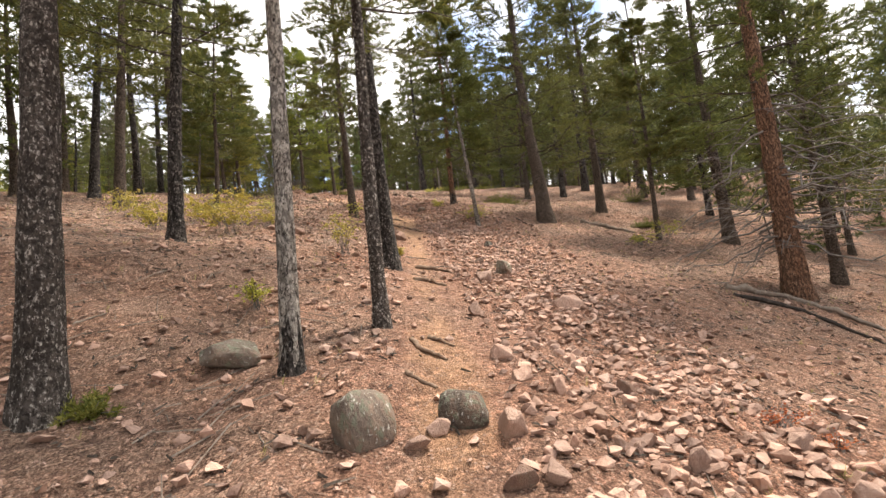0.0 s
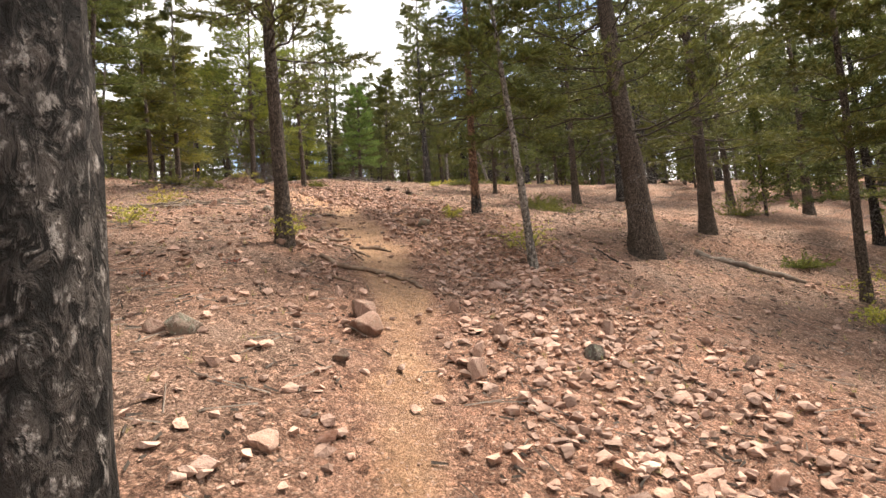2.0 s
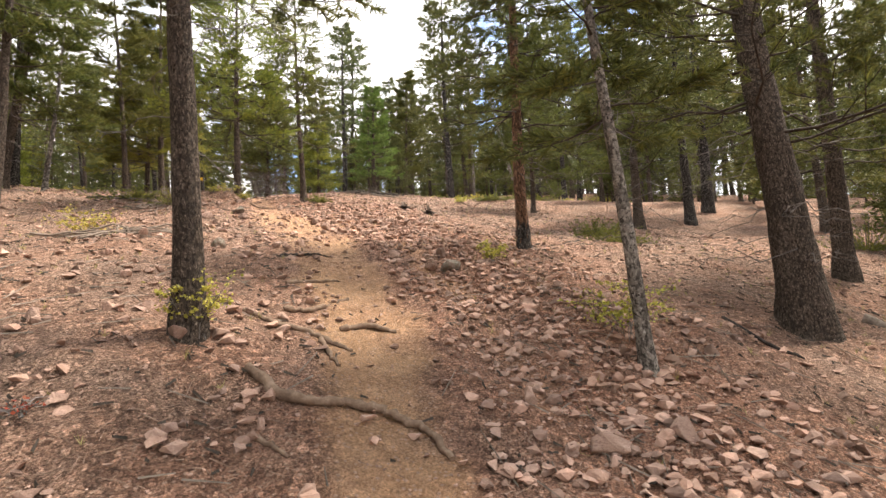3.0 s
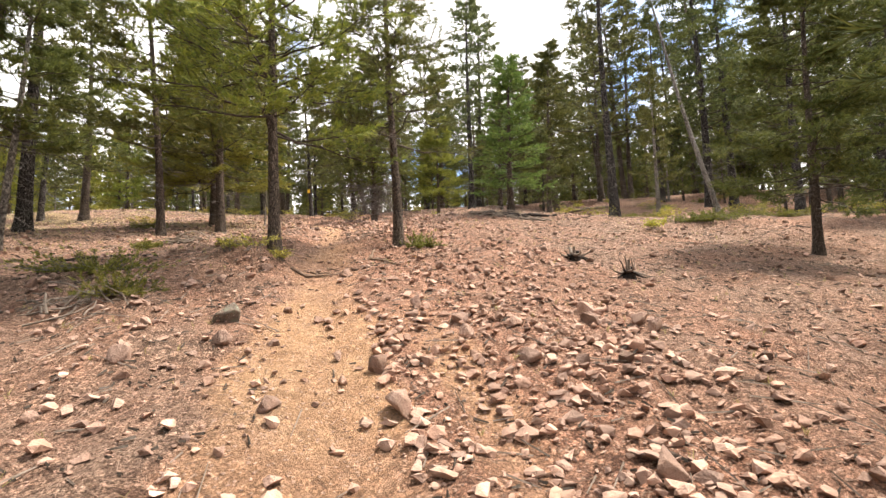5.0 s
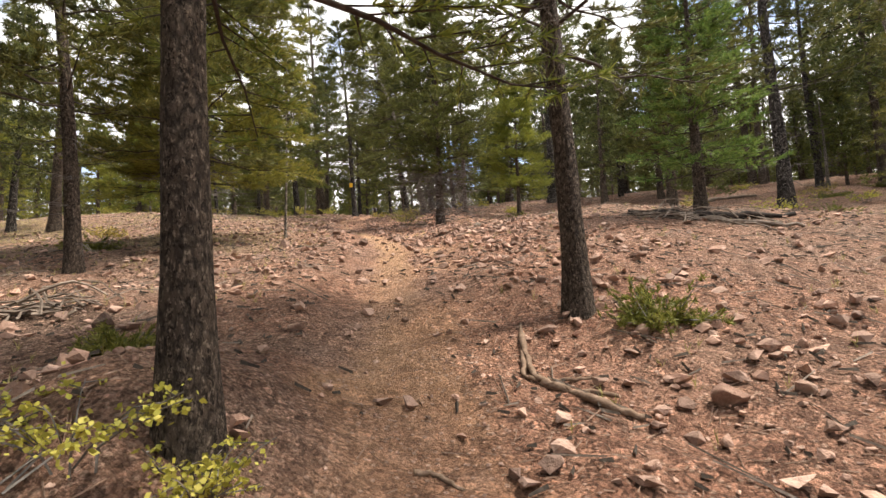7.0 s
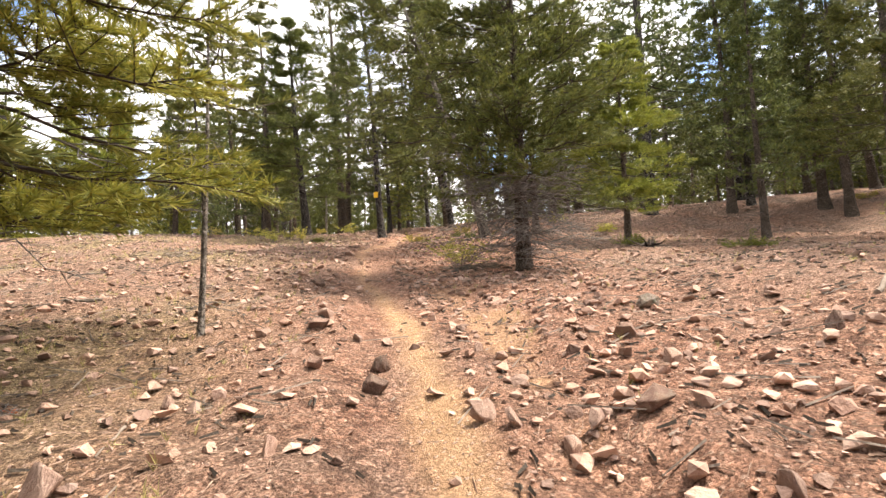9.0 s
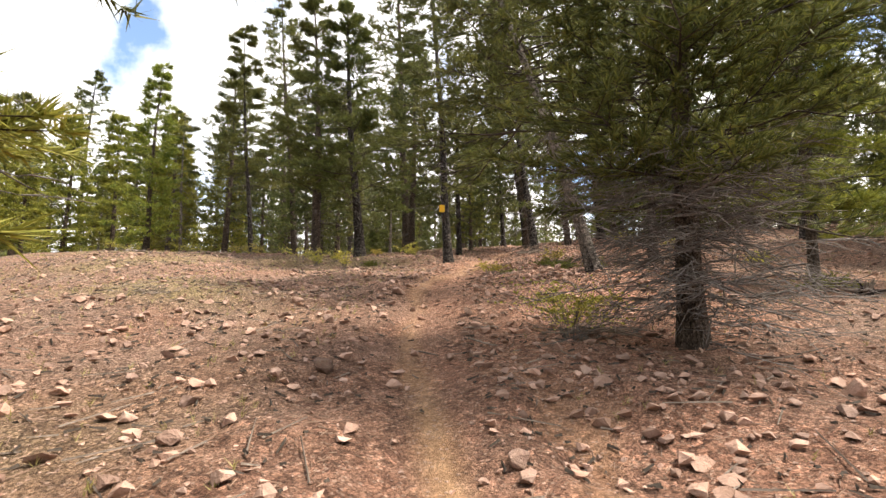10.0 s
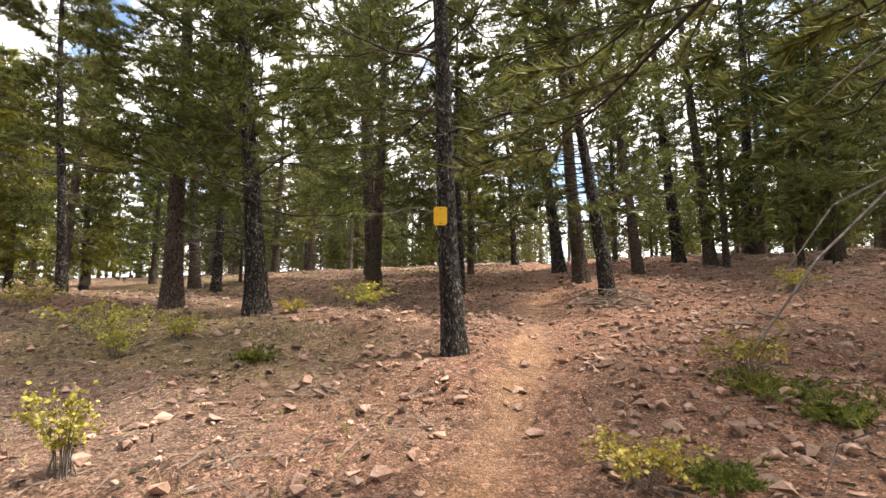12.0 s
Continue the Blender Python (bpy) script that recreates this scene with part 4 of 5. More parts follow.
rock("pink", 1.36, 12.37, 0.15, 0.09)
rock("brown", 1.71, 12.26, 0.16, 0.09)
rock("pink", 1.86, 12.57, 0.16, 0.09)
rock("pink", 1.58, 13.84, 0.18, 0.09)
rock("grey", -0.28, 12.31, 0.14, 0.10)
rock("pink", 0.44, 12.53, 0.15, 0.08)
rock("pink", 0.25, 12.34, 0.16, 0.06)
rock("pink", 0.54, 14.29, 0.17, 0.09)
rock("slab", 1.57, 12.78, 0.14, 0.05)
rock("grey", -0.82, 15.20, 0.23, 0.12)
rock("pink", -0.67, 14.90, 0.18, 0.07)
rock("brown", 0.36, 14.68, 0.13, 0.09)
rock("pink", 0.20, 14.56, 0.08, 0.04)
rock("pink", 0.08, 14.85, 0.09, 0.05)
rock("pink", 0.40, 15.83, 0.14, 0.10)
rock("slab", 0.75, 15.48, 0.16, 0.07)
rock("pink", 0.81, 15.17, 0.11, 0.08)
rock("slab", 1.18, 14.82, 0.20, 0.06)
rock("slab", 2.01, 15.63, 0.20, 0.08)
rock("pink", 1.12, 15.32, 0.13, 0.06)
rock("pink", 1.80, 14.97, 0.09, 0.07)
rock("pink", 1.28, 15.06, 0.07, 0.05)
rock("slab", -0.45, 16.76, 0.19, 0.07)
rock("brown", 0.44, 17.12, 0.14, 0.09)
rock("brown", 0.72, 16.93, 0.08, 0.06)
rock("pink", 0.66, 17.01, 0.14, 0.06)
rock("brown", 0.82, 16.98, 0.08, 0.06)
rock("pink", 0.78, 16.72, 0.15, 0.06)
rock("pink", 1.38, 17.63, 0.16, 0.06)
rock("brown", -2.68, 22.03, 0.13, 0.09)
rock("brown", -1.54, 21.67, 0.17, 0.07)
rock("pink", -2.00, 21.60, 0.09, 0.06)
rock("pink", -2.11, 21.67, 0.11, 0.07)
rock("pink", -1.81, 21.50, 0.08, 0.05)
rock("pink", -1.62, 20.84, 0.08, 0.04)
rock("pink", -1.40, 22.18, 0.11, 0.06)
rock("brown", -3.33, 22.71, 0.15, 0.06)
rock("pink", -2.73, 21.28, 0.09, 0.06)
rock("pink", -1.32, 21.18, 0.07, 0.05)
rock("pink", -1.07, 20.94, 0.09, 0.04)
rock("pink", -1.17, 20.77, 0.08, 0.03)
rock("pink", -0.89, 21.05, 0.08, 0.03)
rock("brown", -2.78, 22.35, 0.12, 0.08)
rock("brown", -3.05, 22.15, 0.11, 0.07)
rock("slab", -3.39, 22.92, 0.16, 0.06)
rock("pink", -2.55, 23.00, 0.09, 0.05)
rock("pink", -2.31, 22.61, 0.09, 0.05)
rock("brown", -1.54, 22.67, 0.13, 0.07)
rock("grey", -1.33, 23.38, 0.16, 0.09)
rock("pink", -1.75, 24.89, 0.14, 0.08)
rock("pink", -3.01, 23.84, 0.12, 0.05)
rock("slab", -4.88, 25.32, 0.16, 0.07)
rock("pink", -3.85, 25.78, 0.11, 0.05)
rock("brown", -4.05, 26.16, 0.12, 0.07)
rock("pink", -5.29, 26.84, 0.14, 0.07)
rock("slab", -5.04, 26.77, 0.19, 0.06)
rock("pink", -4.65, 26.31, 0.08, 0.04)
rock("pink", -5.91, 28.51, 0.09, 0.04)

# further countable stones along the way, thicker on the right-hand bank
rng = np.random.default_rng(33)


def stony(u, y):
    """How thickly stones lie, 0 to 1."""
    right = np.exp(-((u - np.interp(y, [14.5, 16, 18, 20], [1.2, 1.8, 1.8, 1.3])) / 1.05) ** 2)
    left = 0.22 * np.exp(-((u + 1.2) / 1.6) ** 2)
    f = np.interp(y, [-1, 4, 10, 12, 15, 16.5, 19, 22, 25, 29, 34], [1, 1, 0.85, 1, 1, 0.55, 0.5, 0.55, 0.35, 0.7, 0.4])
    mid = np.exp(-((u - 0.42) / 0.16) ** 2) * np.clip((y - 10) / 2, 0, 1) * np.clip((17 - y) / 2, 0, 1)
    return np.clip(f * np.maximum(right, mid) + left + 0.05, 0, 1) * np.where(np.abs(u) < 0.30, np.interp(y, [9, 12, 19, 21], [0.2, 0.4, 0.4, 0.2]), 1.0)


n_med = 0
while n_med < 200:
    y, u = rng.uniform(0.6, 32), rng.uniform(-3.2, 4.0)
    if rng.random() < stony(u, y):
        x = float(trail_x(y)) + u
        w = 0.06 + 0.09 * rng.random() ** 1.8
        if all((x - a) ** 2 + (y - b) ** 2 > ((w + c) * 0.55) ** 2 for a, b, c in rocks_at):
            rock(random.choice(["pink", "pink", "pink", "slab", "brown"]), x, y, w, w * rng.uniform(0.3, 0.7))
            n_med += 1


def scatter_stones(name, seed, count, smin, smax, power, label, ulim=4.5, ylo=0.2, yhi=34, soft=0.0, corners=9, sharp=1.0):
    """Broken stones too many to count, as one mesh."""
    r = np.random.default_rng(seed)
    shapes = []
    for i in range(10):
        me = rock_mesh("stone", 300 + i, M_ROCK_BIT, corners + i % 3, 0.55 + 0.08 * (i % 5), 0.9)
        b = bmesh.new()
        b.from_mesh(me)
        bpy.data.meshes.remove(me)
        bmesh.ops.triangulate(b, faces=b.faces[:])
        b.verts.index_update()
        shapes.append((np.array([v.co[:] for v in b.verts]), np.array([[v.index for v in f.verts] for f in b.faces])))
        b.free()
    y = r.uniform(ylo, yhi, count * 5)
    u = r.uniform(-ulim, ulim, count * 5)
    keep = r.random(count * 5) < np.maximum(stony(u, y) ** sharp, soft * np.where(np.abs(u) < 0.3, 0.3, 1.0))
    y, u = y[keep][:count], u[keep][:count]
    x = trail_x(y) + u
    z = ground_z(x, y)
    s = smin + (smax - smin) * r.random(len(x)) ** power
    acc = Acc()
    for i in range(len(x)):
        v, f = shapes[i % 10]
        a, b = r.uniform(0, 6.28), r.normal(0, 0.35)
        ca, sa, cb, sb = math.cos(a), math.sin(a), math.cos(b), math.sin(b)
        q = v * np.array([1.1, 0.85, 0.75]) * s[i]
        q = np.stack([q[:, 0], q[:, 1] * cb - q[:, 2] * sb, q[:, 1] * sb + q[:, 2] * cb], 1)
        q = np.stack([q[:, 0] * ca - q[:, 1] * sa, q[:, 0] * sa + q[:, 1] * ca, q[:, 2]], 1)
        acc.add(q + np.array([x[i], y[i], z[i] + s[i] * 0.17]), f)
    return tagged(new(name, acc.mesh(name, M_ROCK_BIT)), label, "stones", kind="stuff")


scatter_stones("broken_stones", 41, 34000, 0.020, 0.11, 2.4, "broken pink stones strewn over the slope", 8.0, yhi=38, soft=0.10)
scatter_stones("rubble", 43, 2000, 0.045, 0.12, 2.0, "angular pink rubble thick on the bank of the trail", 2.6, yhi=16, corners=11, sharp=2.2)
scatter_stones("gravel", 42, 34000, 0.010, 0.030, 1.5, "fine pink gravel strewn over the ground", 4.5, soft=0.45, corners=6)

# needle litter, twigs and cones on the ground
rng = np.random.default_rng(55)


def litter(name, count, lmin, lmax, rad, material, label, keep_off, ulim=6.0):
    y = rng.uniform(-0.2, 42, count)
    u = rng.uniform(-ulim, ulim, count)
    ok = (np.abs(u) > keep_off) | (rng.random(count) < 0.12)
    y, u = y[ok], u[ok]
    x = trail_x(y) + u
    a = rng.uniform(0, 6.28, len(x))
    ln = lmin + (lmax - lmin) * rng.random(len(x)) ** 2
    d = np.stack([np.cos(a), np.sin(a), np.zeros(len(x))], 1)
    p0 = np.stack([x, y, np.zeros(len(x))], 1) - d * ln[:, None] / 2
    p1 = p0 + d * ln[:, None]
    p0[:, 2] = ground_z(p0[:, 0], p0[:, 1]) + rad * 1.2
    p1[:, 2] = ground_z(p1[:, 0], p1[:, 1]) + rad * 1.2 + rng.random(len(x)) * ln * 0.12
    s = np.stack([-np.sin(a), np.cos(a), np.zeros(len(x))], 1) * rad
    t = np.array([0, 0, rad * 1.6])
    v = np.stack([p0 - s, p0 + s, p0 + t, p1 - s * 0.5, p1 + s * 0.5, p1 + t * 0.6], 1)
    base = np.arange(len(x))[:, None, None] * 6
    f = np.array([[1, 2, 5, 4], [2, 0, 3, 5]])[None] + base
    acc = Acc()
    acc.add(v.reshape(-1, 3), f.reshape(-1, 4))
    return tagged(new(name, acc.mesh(name, material)), label, "litter", kind="stuff")


litter("needle_litter", 105000, 0.025, 0.085, 0.0022, M_STRAW, "dry brown pine needles on the ground", 0.35, 7.0)
litter("twig_litter", 11000, 0.06, 0.34, 0.0042, M_WOOD, "grey dead twigs on the ground", 0.4, 10.0)
litter("bark_litter", 26000, 0.02, 0.07, 0.007, M_TWIG_DARK, "dark bark bits and cones on the ground", 0.3, 8.0)


# ---- shrubs, seedlings and grass ----
def shrub(x, y, w, h, leaf, label, leaves=170, size=0.024, stems=11, name="shrub", bare=M_TWIG):
    leaves, size, stems = int(leaves * 1.3), size * 0.95, stems + 4
    r = np.random.default_rng(int(abs(x * 131 + y * 977)) + 7)
    root = new(name)
    root.location = (x, y, gz(x, y) - 0.01)
    wood, green = Acc(), Acc()
    cs, ds = [], []
    for i in range(stems):
        a = r.random() * 6.283
        q = math.sqrt(r.random()) * w / 2
        tip = np.array([math.cos(a) * q, math.sin(a) * q, h * (0.55 + 0.5 * r.random())])
        s = np.linspace(0, 1, 5)[:, None]
        pts = tip * s * np.array([1, 1, 1]) + np.array([0, 0, 0.1 * h]) * np.sin(s * 3.14) + r.standard_normal((5, 3)) * 0.02 * h * s
        pts[0] = np.array([math.cos(a), math.sin(a), 0]) * w * 0.22 * r.random()
        tube(wood, pts, np.linspace(0.003, 0.0012, 5), 3, cap=False)
        for j in range(3):
            k = 0.35 + 0.6 * r.random()
            st = np.array([np.interp(k, s[:, 0], pts[:, c]) for c in range(3)])
            en = st + r.standard_normal(3) * 0.12 * np.array([w, w, h * 0.7])
            en[2] = max(en[2], 0.02)
            tube(wood, [st, en], [0.002, 0.001], 3, cap=False)
            for _ in range(max(1, leaves // (stems * 4))):
                cs.append(st + (en - st) * (0.2 + 0.8 * r.random()))
        for _ in range(max(1, leaves // (stems * 4))):
            cs.append(tip * (0.5 + 0.55 * r.random()) + r.standard_normal(3) * 0.05 * w * np.array([1, 1, 0.6]))
    cs = np.array(cs)
    n = len(cs)
    d = r.standard_normal((n, 3)) * np.array([1, 1, 0.6])
    d /= np.linalg.norm(d, axis=1, keepdims=True)
    sd = np.cross(d, r.standard_normal((n, 3)))
    sd /= np.linalg.norm(sd, axis=1, keepdims=True)
    ln = size * (0.6 + 0.8 * r.random((n, 1)))
    v = np.stack([cs, cs + d * ln * 0.5 + sd * ln * 0.42, cs + d * ln, cs + d * ln * 0.5 - sd * ln * 0.42], 1)
    green.add(v.reshape(-1, 3), np.arange(4 * n).reshape(-1, 4))
    tagged(part("stemwork", wood.mesh("stemwork", bare), root), kind="stuff")
    tagged(part("foliage", green.mesh("foliage", leaf), root), kind="stuff")
    return tagged(root, label, "shrub", "shrubs of the forest floor")


def juniper(x, y, w, h, label, material=None, name="juniper", density=1.0):
    r = np.random.default_rng(int(abs(x * 71 + y * 577)) + 3)
    root = new(name)
    root.location = (x, y, gz(x, y) - 0.02)
    wood, green = Acc(), Acc()
    cs, ds = [], []
    for i in range(int((26 + 46 * w) * density)):
        a = r.random() * 6.283
        q = (0.15 + 0.85 * r.random()) * w / 2
        lump = 0.55 + 0.45 * math.sin(a * 3 + q * 9 / w + x * 5)
        tip = np.array([math.cos(a) * q, math.sin(a) * q, h * (0.25 + 0.6 * r.random()) * lump * (1 - 0.45 * (2 * q / w) ** 2)])
        s = np.linspace(0, 1, 5)[:, None]
        pts = tip * s + np.array([0, 0, -0.12 * h]) * np.sin(s * 3.14)
        pts[:, 2] = np.maximum(pts[:, 2], 0.015)
        tube(wood, pts, np.linspace(0.005, 0.002, 5), 3, cap=False)
        d = (pts[-1] - pts[-2]) / np.linalg.norm(pts[-1] - pts[-2])
        for k in np.linspace(0.4, 1.0, 7):
            cs.append(np.array([np.interp(k, s[:, 0], pts[:, c]) for c in range(3)]) + r.standard_normal(3) * 0.015)
            ds.append(d + r.standard_normal(3) * 0.6 + np.array([0, 0, 0.12]))
    blades(green, r, cs, ds, 20, 0.028, 0.0075, 1.0, 0.05)
    tagged(part("branchwork", wood.mesh("branchwork", M_TWIG), root), kind="stuff")
    tagged(part("foliage", green.mesh("foliage", material or M_JUNIPER), root), kind="stuff")
    return tagged(root, label, "shrub")


shrub(-0.03, 6.16, 0.55, 0.55, M_LEAF_YEL, "low shrub with small yellow autumn leaves", 950, 0.018)
shrub(-1.20, 8.54, 0.46, 0.28, M_LEAF_YEL, "low shrub with small yellow autumn leaves", 846, 0.018)
shrub(0.65, 6.45, 0.14, 0.14, M_LEAF_YEL, "low shrub with small yellow autumn leaves", 469, 0.018)
shrub(-1.55, 7.36, 1.35, 0.55, M_LEAF_YEL, "broad shrub with bright yellow autumn leaves", 4200, 0.024, stems=26)
shrub(-2.42, 7.09, 0.60, 0.40, M_LEAF_YEL, "low shrub with small yellow autumn leaves", 1500, 0.022)
shrub(-0.68, 3.98, 0.28, 0.23, M_LEAF_YEL, "low shrub with small yellow autumn leaves", 625, 0.018)
shrub(0.24, 10.04, 0.48, 0.33, M_LEAF_YEL, "low shrub with small yellow autumn leaves", 872, 0.018)
shrub(2.86, 10.67, 0.95, 0.39, M_LEAF_YEL, "low shrub with small yellow autumn leaves", 1418, 0.018)
shrub(-1.40, 10.57, 0.61, 0.23, M_LEAF_YEL, "low shrub with small yellow autumn leaves", 1015, 0.018)
shrub(6.68, 9.68, 0.97, 0.48, M_LEAF_YEL, "low shrub with small yellow autumn leaves", 1444, 0.018)
shrub(-1.30, 16.58, 0.52, 0.17, M_LEAF_YEL, "low shrub with small yellow autumn leaves", 989, 0.013)
shrub(2.37, 12.35, 0.40, 0.23, M_LEAF_YEL, "low shrub with small yellow autumn leaves", 768, 0.018)
shrub(-1.55, 16.55, 0.34, 0.14, M_LEAF_YEL, "low shrub with small yellow autumn leaves", 625, 0.013)
shrub(-1.08, 16.66, 0.30, 0.13, M_LEAF_YEL, "low shrub with small yellow autumn leaves", 651, 0.013)
shrub(-3.12, 25.75, 1.05, 0.44, M_LEAF_YEL, "sparse shrub with yellow autumn leaves beside a pine", 2600, 0.016, stems=22)
shrub(-8.12, 29.45, 0.39, 0.28, M_LEAF_YEL, "low shrub with small yellow autumn leaves", 755, 0.018)
shrub(-7.64, 30.79, 0.34, 0.15, M_LEAF_YEL, "low shrub with small yellow autumn leaves", 703, 0.018)
shrub(-4.08, 30.43, 0.51, 0.29, M_LEAF_YEL, "low shrub with small yellow autumn leaves", 898, 0.018)
shrub(-3.09, 33.09, 0.57, 0.29, M_LEAF_YEL, "low shrub with small yellow autumn leaves", 976, 0.018)
shrub(-7.77, 32.51, 0.46, 0.31, M_LEAF_YEL, "low shrub with small yellow autumn leaves", 846, 0.018)
shrub(-7.98, 29.85, 0.42, 0.23, M_LEAF_YEL, "low shrub with small yellow autumn leaves", 794, 0.018)
shrub(-4.72, 28.95, 0.50, 0.24, M_LEAF_YEL, "low shrub with small yellow autumn leaves", 885, 0.018)
shrub(-6.65, 28.17, 0.28, 0.32, M_LEAF_YEL, "low shrub with small yellow autumn leaves", 625, 0.018)
juniper(-1.26, 2.69, 0.31, 0.14, "spiky green pine seedling on the forest floor")
juniper(-2.64, 16.26, 1.81, 0.37, "low spreading green juniper")
juniper(-1.84, 15.50, 0.73, 0.33, "low spreading green juniper")
juniper(0.11, 18.21, 0.56, 0.32, "low spreading green juniper")
juniper(4.84, 15.33, 1.16, 0.40, "low spreading green juniper")
juniper(-3.85, 29.88, 0.48, 0.16, "low spreading green juniper")
juniper(-4.44, 29.06, 0.31, 0.08, "spiky green pine seedling on the forest floor")
juniper(-7.20, 29.80, 0.34, 0.13, "spiky green pine seedling on the forest floor")
juniper(-4.06, 30.19, 0.78, 0.20, "low spreading green juniper")
juniper(-3.42, 30.18, 0.75, 0.24, "low spreading green juniper")
juniper(4.84, 14.63, 1.66, 0.42, "low spreading green juniper")
juniper(4.91, 15.42, 1.29, 0.41, "low spreading green juniper")
juniper(-2.04, 17.46, 0.34, 0.14, "spiky green pine seedling on the forest floor")
juniper(-3.18, 17.63, 0.39, 0.12, "low spreading green juniper")
juniper(8.99, 14.38, 1.56, 1.04, "low spreading green juniper")
shrub(2.03, 2.27, 0.32, 0.10, M_LEAF_RED, "low rust-red dead growth among stones", 260, 0.014)
shrub(2.25, 2.19, 0.20, 0.09, M_LEAF_RED, "low rust-red dead growth among stones", 160, 0.014)
shrub(-0.64, 8.93, 0.22, 0.07, M_LEAF_RED, "small red-leaved plant on the ground", 60, 0.014)
shrub(-0.14, 5.67, 0.12, 0.07, M_LEAF_RED, "small red-leaved plant on the ground", 30, 0.014)
shrub(-0.10, 6.00, 0.08, 0.07, M_LEAF_RED, "small red-leaved plant on the ground", 24, 0.014)
shrub(-3.97, 21.34, 0.22, 0.07, M_LEAF_RED, "small red-leaved plant on the ground", 90, 0.014)
shrub(-0.13, 9.38, 0.25, 0.07, M_LEAF_RED, "small red-leaved plant on the ground", 50, 0.014)
shrub(-3.20, 8.40, 0.90, 0.40, M_LEAF_YEL, "low yellowing shrub under the trees", 600, 0.024)
shrub(-2.40, 9.60, 0.70, 0.30, M_LEAF_YEL, "low yellowing shrub under the trees", 600, 0.024)
shrub(-3.90, 10.00, 1.00, 0.40, M_LEAF_YEL, "low yellowing shrub under the trees", 600, 0.024)
juniper(-2.90, 12.40, 1.10, 0.35, "low spreading green juniper")
shrub(-1.90, 13.20, 0.80, 0.30, M_LEAF_YEL, "low yellowing shrub under the trees", 600, 0.024)
shrub(5.60, 8.90, 0.70, 0.30, M_LEAF_YEL, "low yellowing shrub under the trees", 600, 0.024)
juniper(7.30, 11.40, 1.00, 0.30, "low spreading green juniper")
juniper(-5.40, 20.60, 0.80, 0.25, "low spreading green juniper")
shrub(-6.60, 22.00, 0.60, 0.20, M_LEAF_YEL, "low yellowing shrub under the trees", 600, 0.024)
shrub(-8.60, 29.60, 0.80, 0.30, M_LEAF_YEL, "low yellowing shrub under the trees", 600, 0.024)
shrub(-10.20, 30.00, 0.90, 0.30, M_LEAF_YEL, "low yellowing shrub under the trees", 600, 0.024)
shrub(-7.30, 31.60, 0.70, 0.30, M_LEAF_YEL, "low yellowing shrub under the trees", 600, 0.024)
shrub(-12.40, 30.40, 1.00, 0.30, M_LEAF_YEL, "low yellowing shrub under the trees", 600, 0.024)
shrub(-14.40, 30.20, 1.20, 0.35, M_LEAF_YEL, "low yellowing shrub under the trees", 600, 0.024)
shrub(-2.20, 32.20, 0.80, 0.30, M_LEAF_YEL, "low yellowing shrub under the trees", 600, 0.024)
shrub(-1.20, 30.60, 0.60, 0.25, M_LEAF_YEL, "low yellowing shrub under the trees", 600, 0.024)
juniper(0.60, 27.90, 0.90, 0.30, "low spreading green juniper")
juniper(-0.90, 28.60, 0.80, 0.25, "low spreading green juniper")
juniper(4.20, 24.60, 1.00, 0.30, "low spreading green juniper")
juniper(5.90, 22.60, 1.00, 0.30, "low spreading green juniper")
bank = random.Random(8)
for _ in range(18):
    bx, by, bw = bank.uniform(2.8, 9.5), bank.uniform(22, 33), bank.uniform(0.5, 1.1)
    shrub(bx, by, bw, bw * 0.32, M_LEAF_YEL, "low yellowing shrub under the trees", 420, 0.028)
for _ in range(9):
    bx, by, bw = bank.uniform(2.8, 9.5), bank.uniform(21, 32), bank.uniform(0.8, 1.5)
    juniper(bx, by, bw, 0.26, "low spreading green juniper")
shrub(3.60, 20.40, 0.50, 0.20, M_LEAF_YEL, "low yellowing shrub under the trees", 600, 0.024)

rng = np.random.default_rng(77)
gy_, gu_ = rng.uniform(0, 38, 15000), rng.uniform(-9, 7, 15000)
pick = (np.abs(gu_) > 0.6) & (rng.random(15000) < np.where((gu_ < 0) & (gy_ > 17), 0.9, 0.25))
gx_ = trail_x(gy_[pick]) + gu_[pick]
gpos = np.stack([gx_, gy_[pick], ground_z(gx_, gy_[pick])], 1)
acc = Acc()
blades(acc, rng, gpos, np.tile([0, 0, 1.0], (len(gpos), 1)), 9, 0.045, 0.0035, 0.75, 0.1)
tagged(new("grass", acc.mesh("grass", M_GRASS)), "sparse short dry grass", "grass", kind="stuff")


# ---- roots, logs, stumps and brushwood ----
def ground_stick(name, pts, r0, r1, material, label, category, lift=0.4, sides=8, seed=1, group=""):
    """A root, log or stick lying along points on the ground (x, y, extra height)."""
    r = np.random.default_rng(seed)
    p = np.array([(x, y, gz(x, y) + h) for x, y, h in pts])
    t = np.linspace(0, 1, len(p))
    tt = np.linspace(0, 1, 5 * len(p))
    q = np.stack([np.interp(tt, t, p[:, k]) for k in range(3)], 1)
    ker = np.array([0.25, 0.5, 0.25])
    for _ in range(2):
        q[1:-1] = np.stack([np.convolve(q[:, k], ker, "valid") for k in range(3)], 1)
    q[1:-1] += r.standard_normal((len(q) - 2, 3)) * r0 * 0.22
    rad = (r0 + (r1 - r0) * tt) * (1 + 0.14 * r.standard_normal(len(tt)))
    q[:, 2] += rad * lift
    acc = Acc()
    tube(acc, q, rad, sides, 0.08, r)
    return tagged(new(name, acc.mesh(name, material, True)), label, category, group)


